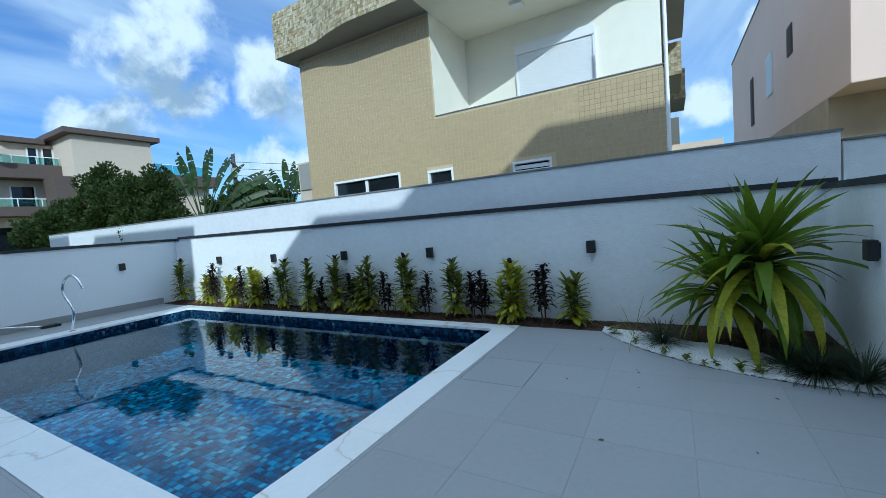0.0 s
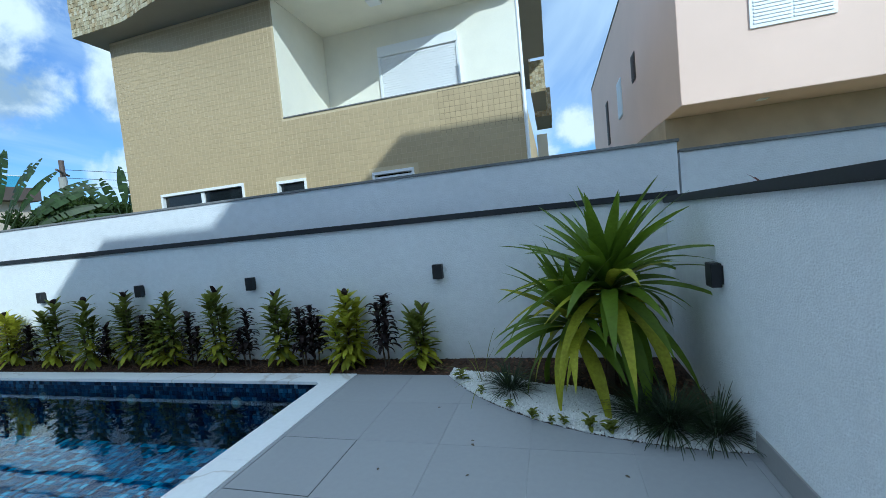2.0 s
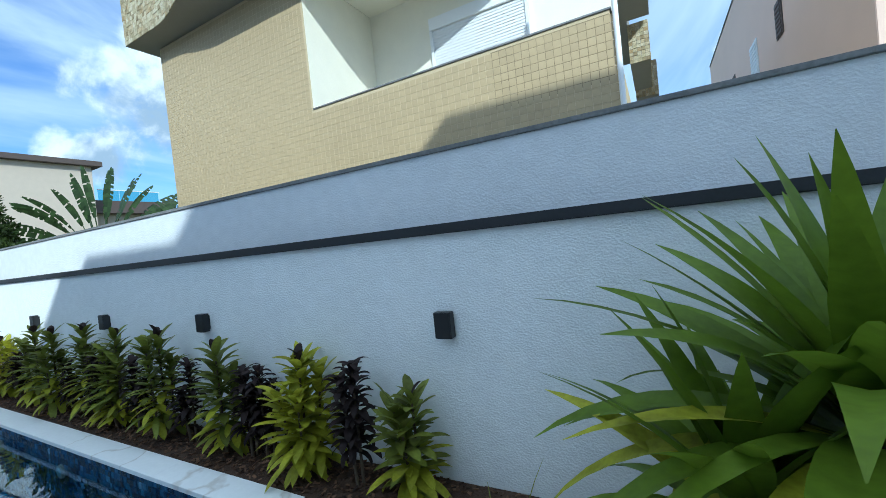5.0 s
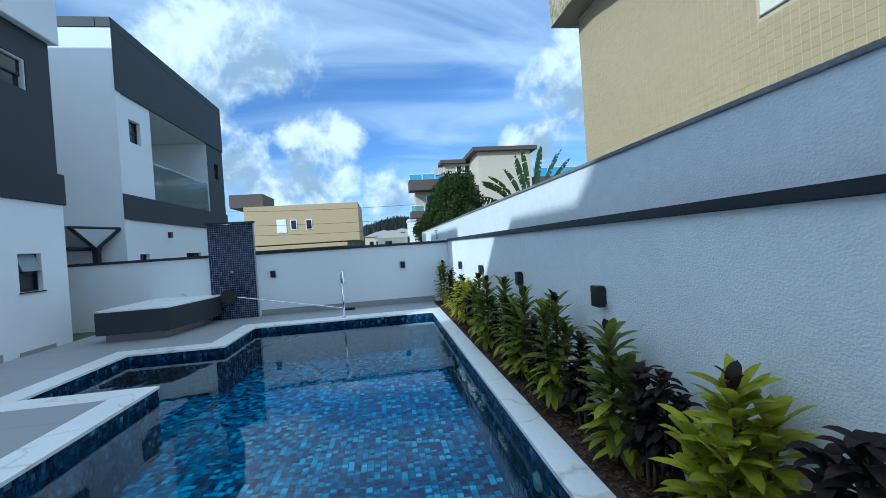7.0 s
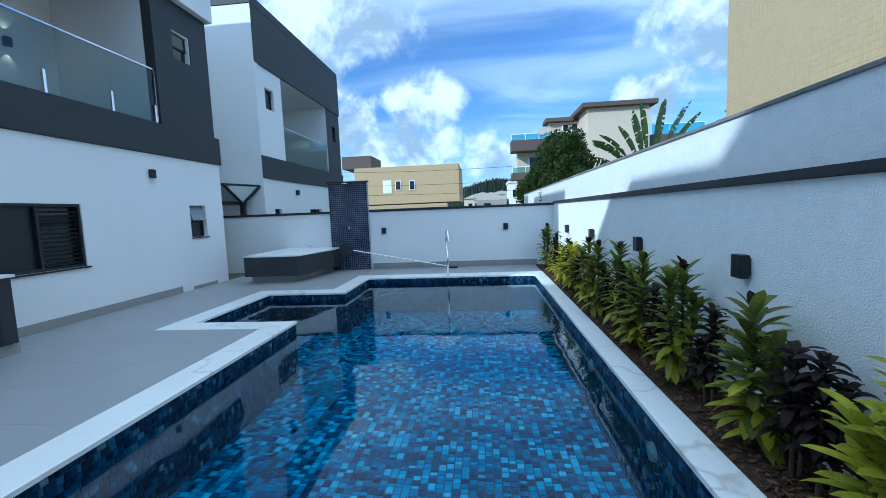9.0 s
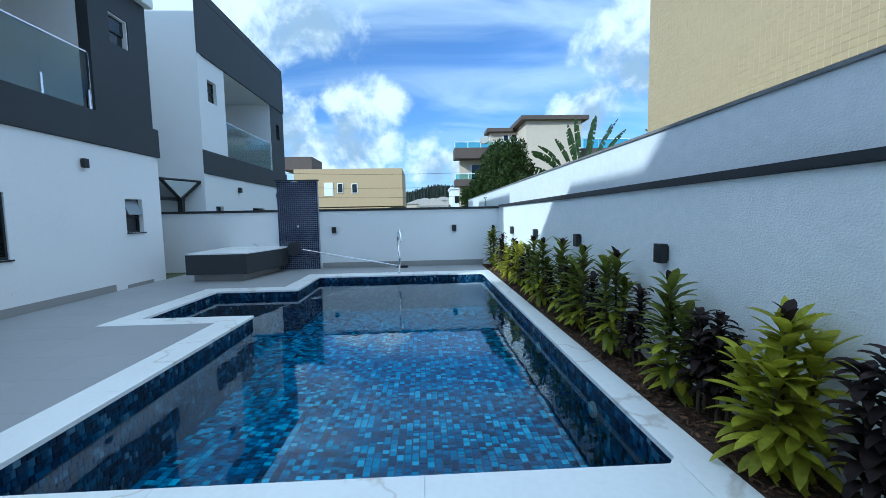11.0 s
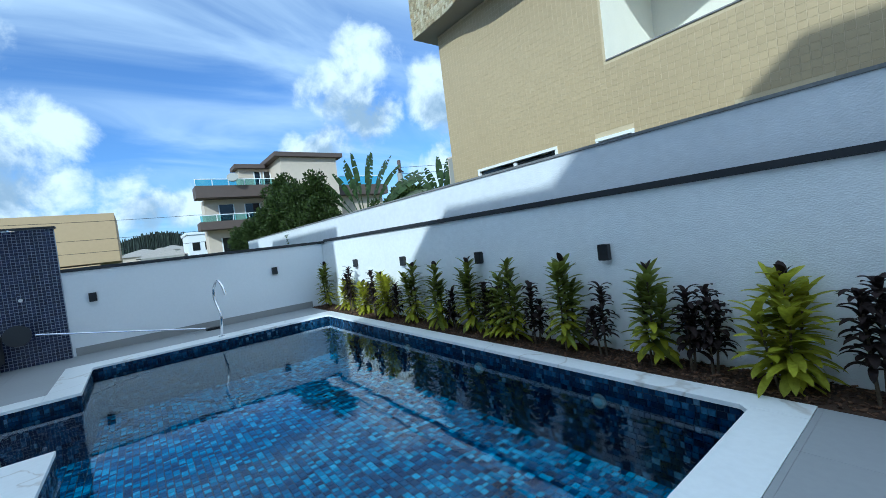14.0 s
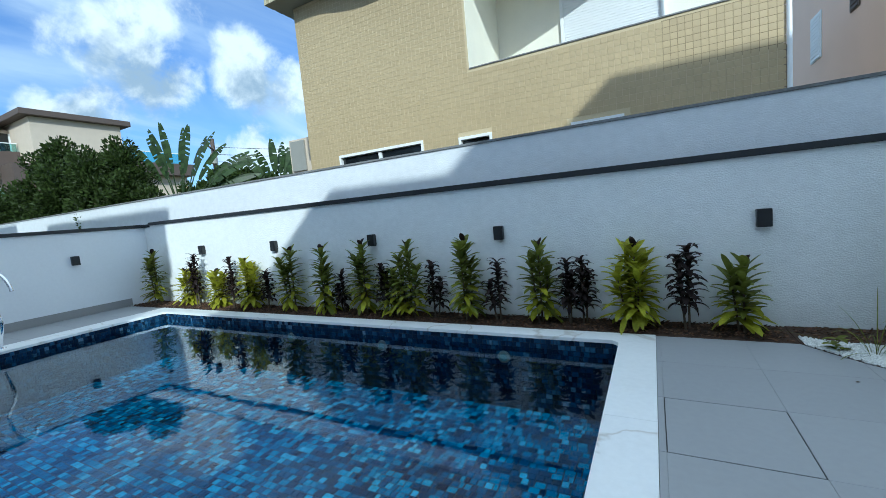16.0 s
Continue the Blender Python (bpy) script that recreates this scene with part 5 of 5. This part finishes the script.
edge = garden_edge(24)
loop = [(p.x, p.y) for p in edge] + [(EX - 0.002, NY - 0.002), (-1.018, NY - 0.002)]
structure(part("corner_garden_soil", prism(bmesh.new(), loop, -0.03, 0.003), M_SOIL), "dark soil in the corner garden", "soil")
rnd = random.Random(21)
V, F = [], []
OCT = [(1, 0, 0), (0, 1, 0), (-1, 0, 0), (0, -1, 0), (0, 0, 1), (0, 0, -1)]
OF = [(0, 1, 4), (1, 2, 4), (2, 3, 4), (3, 0, 4), (1, 0, 5), (2, 1, 5), (3, 2, 5), (0, 3, 5)]
def inside(x, y):
    for a, b in zip(edge, edge[1:]):
        if a.x <= x <= b.x:
            return y > a.y + (b.y - a.y) * (x - a.x) / (b.x - a.x) - 0.006
    return False
count = 0
while count < 22000:
    x, y = rnd.uniform(-1.0, EX - 0.02), rnd.uniform(2.7, 4.1)
    back = 4.0 + (x + 0.96) * -0.42 if x < 0.6 else 3.34 - (x - 0.6) * 0.9
    if not inside(x, y) or y > back + 0.04 * math.sin(9 * x):
        continue
    s = rnd.uniform(0.006, 0.012)
    m = Matrix.Translation((x, y, 0.006 + rnd.random() * 0.014)) @ Euler((rnd.random() * 6, rnd.random() * 6, rnd.random() * 6)).to_matrix().to_4x4() @ Matrix.Diagonal((s, s * 0.8, s * 0.65, 1))
    b = len(V)
    V.extend([tuple(m @ Vector(q)) for q in OCT])
    F.extend([tuple(b + i for i in f) for f in OF])
    count += 1
tagged(quads("white_gravel", V, F, M_GRAVEL), "white marble pebbles in the corner garden", "gravel", kind="stuff")


def big_dracaena(at):
    rnd = random.Random(33)
    t = thing("dracaena", "large dracaena with long arching yellow-green leaves in the corner garden", "plant", at=(at[0], at[1], 0.003))
    heads = [((0.0, 0.0, 0.0), (0.03, -0.02, 0.84), 104, 0.90), ((-0.06, 0.03, 0.0), (-0.26, -0.06, 0.58), 52, 0.76)]
    for a, b, n, reach in heads:
        part("trunk", cyl(bmesh.new(), a, b, 0.035, 0.028, 10), M_TRUNK, t, "ringed brown trunk")
        for k in range(n):
            u = (k + 0.5) / n
            az = k * 2.39996 + rnd.uniform(-0.25, 0.25)
            out = Vector((math.cos(az), math.sin(az), 0))
            L = reach * (1.12 - 0.24 * u) * rnd.uniform(.86, 1.12)
            if u < 0.75 and (at[0] + b[0] + out.x * L * 0.72 > EX - 0.06 or at[1] + b[1] + out.y * L > NY - 0.04):
                L = min(L, 0.62)
            el = radians(-12 + 92 * u ** 0.9) + rnd.uniform(-.20, .16)
            V, F = [], []
            dr = radians(100 - 82 * u) * rnd.uniform(.6, 1.25)
            p = Vector(b) + Vector((0, 0, -0.12 + 0.16 * u))
            leaf_strip(V, F, p, out, el, L, 0.054 * rnd.uniform(.75, 1.1), dr, 9, 0.20, rnd.uniform(-.5, .5), True)
            quads("leaf", V, F, M_LEAF_Y if u < 0.60 and rnd.random() < 0.30 else M_LEAF_BIG, t, smooth=True)
    return t


big_dracaena((0.42, 3.62))


def grass_tuft(at, r, n, seed, label, mat):
    rnd = random.Random(seed)
    t = thing("grass_tuft", label, "grass", "grass tufts in the corner garden", at=(at[0], at[1], 0.003))
    V, F = [], []
    for k in range(n):
        az = rnd.uniform(0, 6.283)
        out = Vector((math.cos(az), math.sin(az), 0))
        leaf_strip(V, F, out * rnd.random() * 0.05 * r / 0.25, out, radians(rnd.uniform(25, 88)), r * rnd.uniform(.7, 1.25), 0.0032, radians(rnd.uniform(20, 90)), 5, 0.1)
    quads("blade_clump", V, F, mat, t)
    return t


grass_tuft((-0.38, 3.48), 0.27, 260, 1, "dark mondo grass tuft in the pebbles", M_GRASS)
grass_tuft((0.70, 2.96), 0.30, 520, 2, "wide dark mondo grass tuft by the wall", M_GRASS)
grass_tuft((0.55, 3.12), 0.26, 300, 3, "dark mondo grass tuft behind the front tuft", M_GRASS)
grass_tuft((-0.66, 3.66), 0.42, 16, 5, "sparse long green grass blades by the wall", M_LEAF)
grass_tuft((0.93, 2.88), 0.28, 300, 4, "dark mondo grass tuft against the wall", M_GRASS)


def weed(x, y, s, seed):
    rnd = random.Random(seed)
    t = thing("weed", "small green weed among the pebbles", "weed", "weeds in the pebbles", at=(x, y, 0.003))
    V, F = [], []
    for k in range(11):
        az = k * 2.4
        leaf_strip(V, F, Vector((0, 0, 0.01 + 0.008 * k * s)), Vector((math.cos(az), math.sin(az), 0)), radians(rnd.uniform(5, 60)), 0.075 * s, 0.018 * s, radians(40), 4)
    quads("foliage", V, F, M_LEAF, t)


for i, (x, y, s) in enumerate(((-0.86, 3.70, 1.5), (-0.62, 3.42, 0.8), (-0.36, 3.16, 0.8), (-0.18, 3.02, 0.9), (0.03, 2.94, 0.8), (0.2, 2.90, 1.1), (0.32, 2.86, 1.2), (-0.05, 2.96, 0.6))):
    weed(x, y, s * 0.8, 50 + i)

# ---- pool fittings ----
for x in (-3.38, -4.89, -6.40, -7.95):
    pl = thing("pool_light", "round white pool light in the tiled pool wall", "pool light", "pool lights", at=(x, PY1 - 0.004, -0.245))
    part("rim", cyl(bmesh.new(), (0, 0, 0), (0, -0.022, 0), 0.064, 0.058, 24), M_SOFFIT, pl)
    part("lens", cyl(bmesh.new(), (0, -0.0225, 0), (0, -0.03, 0), 0.040, 0.036, 24), material("pool_lens", (0.25, 0.4, 0.42), 0.15), pl, "glass lens")
for y in (0.95, 2.75):
    nz_ = thing("return_nozzle", "dark round return nozzle in the pool wall", "nozzle", "return nozzles", at=(PX0 + 0.004, y, -0.5))
    part("ring", cyl(bmesh.new(), (0, 0, 0), (0.02, 0, 0), 0.05, 0.045, 16), M_BLACK, nz_)

red = thing("red_shrub", "small red-tipped shrub showing above the east wall", "shrub", at=(1.50, 3.45, -0.03))
part("stem", cyl(bmesh.new(), (0, 0, 0), (0, 0, 1.5), 0.02, 0.012, 7), M_TRUNK, red)
V, F = [], []
rnd = random.Random(91)
for k in range(40):
    az = k * 2.4
    leaf_strip(V, F, Vector((0, 0, 1.30 + 0.2 * k / 40)), Vector((math.cos(az), math.sin(az), 0)), radians(rnd.uniform(30, 75)), 0.19, 0.009, radians(40), 5)
quads("foliage", V, F, material("red_leaf", (0.16, 0.03, 0.025), 0.45, vary=0.3, island=0.4), red, smooth=True)


def fallen_leaf(x, y, turn, s):
    t = thing("fallen_leaf", "tiny dry brown leaf lying on the floor tiles", "leaf", "fallen leaves", at=(x, y, 0.001))
    V, F = [], []
    leaf_strip(V, F, Vector((-s / 2, 0, 0.001)), Vector((1, 0, 0)), 0.12, s, s * 0.28, 0.25, 4, 0.3)
    quads("leaf_blade", V, F, M_TRUNK, t)
    t.rotation_euler = (0, 0, turn)


for i, (x, y) in enumerate(((-0.56, 2.70), (-1.08, 2.33), (-0.68, 1.45), (0.12, 1.62), (-0.92, 3.16), (-0.55, 2.65), (-0.52, 2.33), (0.35, 2.42))):
    fallen_leaf(x, y, i * 1.7, 0.022 + 0.006 * (i % 3))

# ---- coping, floor tiles, pool mosaic: the pieces ----
def slab_mesh(name, x0, x1, y0, y1, z0, z1, mat, parent):
    bm = box(bmesh.new(), x0, x1, y0, y1, z0, z1, 0.0)
    top = [e for e in bm.edges if all(v.co.z > (z0 + z1) / 2 for v in e.verts)]
    bmesh.ops.bevel(bm, geom=top, offset=0.0012, segments=1, affect="EDGES")
    return part(name, bm, mat, parent)


coping = structure(thing("coping", "white marble pool coping with grey veins", "coping"), "white marble pool coping with brown-grey veins", "coping")
def cope(x0, x1, y0, y1, along, length=1.35):
    a0, a1 = (x0, x1) if along == "x" else (y0, y1)
    n = max(1, round((a1 - a0) / length))
    for i in range(n):
        u0, u1 = a0 + (a1 - a0) * i / n + 0.001, a0 + (a1 - a0) * (i + 1) / n - 0.001
        dims = (u0, u1, y0, y1) if along == "x" else (x0, x1, u0, u1)
        slab_mesh("slab", *dims, -0.030, 0.003, M_MARBLE, coping)
o = 0.012
cope(PX0 - CW, PX1 + CE, PY1 - o, PY1 + CN, "x")
cope(PX0 - CW, PX0 + o, PY0 - CS, PY1 - o - 0.002, "y")
cope(PX1 - o, PX1 + CE, PY0 - CS, PY1 - o - 0.002, "y")
cope(PX0 + o + 0.002, SX0 + o, PY0 - CS, PY0 + o, "x")
cope(SX1 - o, PX1 - o - 0.002, PY0 - CS, PY0 + o, "x")
cope(SX0 - CS, SX0 + o, SPY - CS, PY0 - CS - 0.002, "y")
cope(SX1 - o, SX1 + CS, SPY - CS, PY0 - CS - 0.002, "y")
cope(SX0 + o + 0.002, SX1 - o - 0.002, SPY - CS, SPY + o, "x")

for sx, sy in ((1, 1), (-1, 1)):
    x, y = (PX1 - o if sx > 0 else PX0 + o), PY1 - o
    pts = [(x + sx * 0.001, y + 0.001), (x - sx * 0.055, y + 0.001), (x + sx * 0.001, y - 0.055)]
    part("corner_piece", prism(bmesh.new(), pts if sx > 0 else pts[::-1], -0.030, 0.0025), M_MARBLE, coping)

floor = structure(part("floor", box(bmesh.new(), PX1 + CE + 0.002, EX, SY, 3.85, -0.029, -0.0025), M_GROUT), "large grey porcelain floor tiles round the pool", "floor")
ZONES = [(PX1 + CE + 0.002, EX - 0.013, SY, 3.85), (SX1 + CS + 0.002, PX1 + CE - 0.001, SY, PY0 - CS - 0.002), (SX0 - CS - 0.002, SX1 + CS - 0.001, SY, SPY - CS - 0.002),
         (PX0 - CW - 0.002, SX0 - CS - 0.004, SY, PY0 - CS - 0.002), (WX + 0.013, PX0 - CW - 0.004, SY, 3.85)]
for n, (x0, x1, y0, y1) in enumerate(ZONES):
    if n:
        bx("bedding", M_GROUT, floor, x0, x1, y0, y1, -0.029, -0.0025)
    i0, i1 = math.floor((x0 + 0.18) / 0.6), math.ceil((x1 + 0.18) / 0.6)
    j0, j1 = math.floor((y0 - 1.44) / 0.6), math.ceil((y1 - 1.44) / 0.6)
    for i in range(i0, i1):
        for j in range(j0, j1):
            a0, a1 = max(x0, -0.18 + 0.6 * i + 0.0007), min(x1, -0.18 + 0.6 * (i + 1) - 0.0007)
            b0, b1 = max(y0, 1.44 + 0.6 * j + 0.0007), min(y1, 1.44 + 0.6 * (j + 1) - 0.0007)
            if a1 - a0 < 0.01 or b1 - b0 < 0.01:
                continue
            hatch = i == -3 and j == 1
            g = 0.005 if hatch else 0.0
            if hatch:
                bx("hatch_frame", M_BLACK, floor, a0 - 0.0005, a1 + 0.0005, b0 - 0.0005, b1 + 0.0005, -0.004, -0.0021, label="dark recessed hatch frame")
            slab_mesh("tile", a0 + g, a1 - g, b0 + g, b1 - g, -0.0055, 0.0, M_TILE, floor)

# pool mosaic
TS, GAP = 0.066, 0.0042
rnd = random.Random(77)
V, F = [], []
def mosaic_tile(origin, u, v, n, w, h, lift):
    b0 = len(V)
    for off, s in ((0.0005, 0.0), (lift, 0.003)):
        for a, c in ((s, s), (w - s, s), (w - s, h - s), (s, h - s)):
            V.append(tuple(origin + u * a + v * c + n * off))
    F.extend([(b0 + 4, b0 + 5, b0 + 6, b0 + 7)] + [(b0 + j, b0 + (j + 1) % 4, b0 + 4 + (j + 1) % 4, b0 + 4 + j) for j in range(4)])
singles = []
def mosaic(origin, u, v, lu, lv):
    """Fills a rectangle with small tiles of uneven size, in staggered rows."""
    origin, u, v = Vector(origin), Vector(u), Vector(v)
    n = u.cross(v)
    rows = max(1, round(lv / TS))
    hv = lv / rows
    for r in range(rows):
        p = -rnd.random() * TS
        while p < lu:
            w = TS * rnd.choice((0.62, 0.9, 1.0, 1.3))
            a, b = max(0.0, p), min(lu, p + w)
            if b - a > 0.012:
                q = origin + u * (a + GAP) + v * (r * hv + GAP)
                if n.z > 0.5 and q.x > -3.3 and 0.9 < q.y < 2.25 and len(singles) < 300:
                    singles.append((q, b - a - 2 * GAP, hv - 2 * GAP))
                    p += w
                    continue
                mosaic_tile(origin + u * (a + GAP) + v * (r * hv + GAP), u, v, n, b - a - 2 * GAP, hv - 2 * GAP, 0.003 + 0.008 * rnd.random())
            p += w
FL = BOTTOM - 0.006
mosaic((PX0, PY0, FL), (1, 0, 0), (0, 1, 0), PX1 - PX0, PY1 - PY0)
mosaic((SX0, SPY, FL), (1, 0, 0), (0, 1, 0), SX1 - SX0, PY0 - SPY)
tagged(quads("floor_mosaic", V, F, M_POOL, pool, "mottled blue stone mosaic"), kind="stuff")
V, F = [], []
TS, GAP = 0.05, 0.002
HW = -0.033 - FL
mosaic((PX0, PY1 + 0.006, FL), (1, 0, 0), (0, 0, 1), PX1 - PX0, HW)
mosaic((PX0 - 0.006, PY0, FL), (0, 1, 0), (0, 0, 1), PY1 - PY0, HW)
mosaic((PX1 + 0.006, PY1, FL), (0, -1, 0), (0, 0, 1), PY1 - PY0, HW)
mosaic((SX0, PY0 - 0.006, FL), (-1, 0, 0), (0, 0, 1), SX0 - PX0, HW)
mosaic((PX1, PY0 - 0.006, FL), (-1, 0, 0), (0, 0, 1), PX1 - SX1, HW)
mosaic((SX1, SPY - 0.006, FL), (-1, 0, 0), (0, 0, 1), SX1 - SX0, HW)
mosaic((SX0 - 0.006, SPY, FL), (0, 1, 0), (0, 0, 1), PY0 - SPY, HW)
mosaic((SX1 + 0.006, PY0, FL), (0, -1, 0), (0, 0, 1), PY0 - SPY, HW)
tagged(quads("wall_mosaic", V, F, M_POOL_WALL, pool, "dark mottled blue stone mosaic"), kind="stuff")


def raised_tile(name, w, h, mat):
    """A small tile lying in the xy plane, its corner at the origin, its upper edges eased."""
    V = [(0, 0, 0), (w, 0, 0), (w, h, 0), (0, h, 0), (0.002, 0.002, 1), (w - 0.002, 0.002, 1), (w - 0.002, h - 0.002, 1), (0.002, h - 0.002, 1)]
    me = bpy.data.meshes.new(name)
    me.from_pydata(V, [], [(4, 5, 6, 7), (0, 1, 5, 4), (1, 2, 6, 5), (2, 3, 7, 6), (3, 0, 4, 7)])
    me.materials.append(mat)
    return me


shared = {}
for q, w, h in singles:
    key = (round(w, 3), round(h, 3))
    if key not in shared:
        shared[key] = raised_tile("pool_tile", w, h, M_POOL_OBJ)
    ob = new("tile", shared[key])
    ob.parent = pool
    ob.location, ob.scale = q, (1, 1, 0.003 + 0.004 * rnd.random())
me = raised_tile("facade_tile", 0.093, 0.093, M_BEIGE_OBJ)
for x, z in near_tiles:
    ob = new("tile", me)
    ob.parent = nbh
    ob.matrix_basis = pose(x - 0.0465, FY - 0.0025, z - 0.0465, 90) @ Matrix.Diagonal((1, 1, 0.0013, 1))
me = raised_tile("shower_tile", 0.0455, 0.0455, M_NAVY_OBJ)
for i in range(20):
    for k in range(18, 33):
        ob = new("tile", me)
        ob.parent = col
        ob.matrix_basis = Matrix.Translation((0.1152, -0.505 + i * 0.0505 + 0.003, 0.003 + k * 0.0508)) @ Matrix(((0, 0, 1, 0), (1, 0, 0, 0), (0, 1, 0, 0), (0, 0, 0, 1))) @ Matrix.Diagonal((1, 1, 0.004, 1))
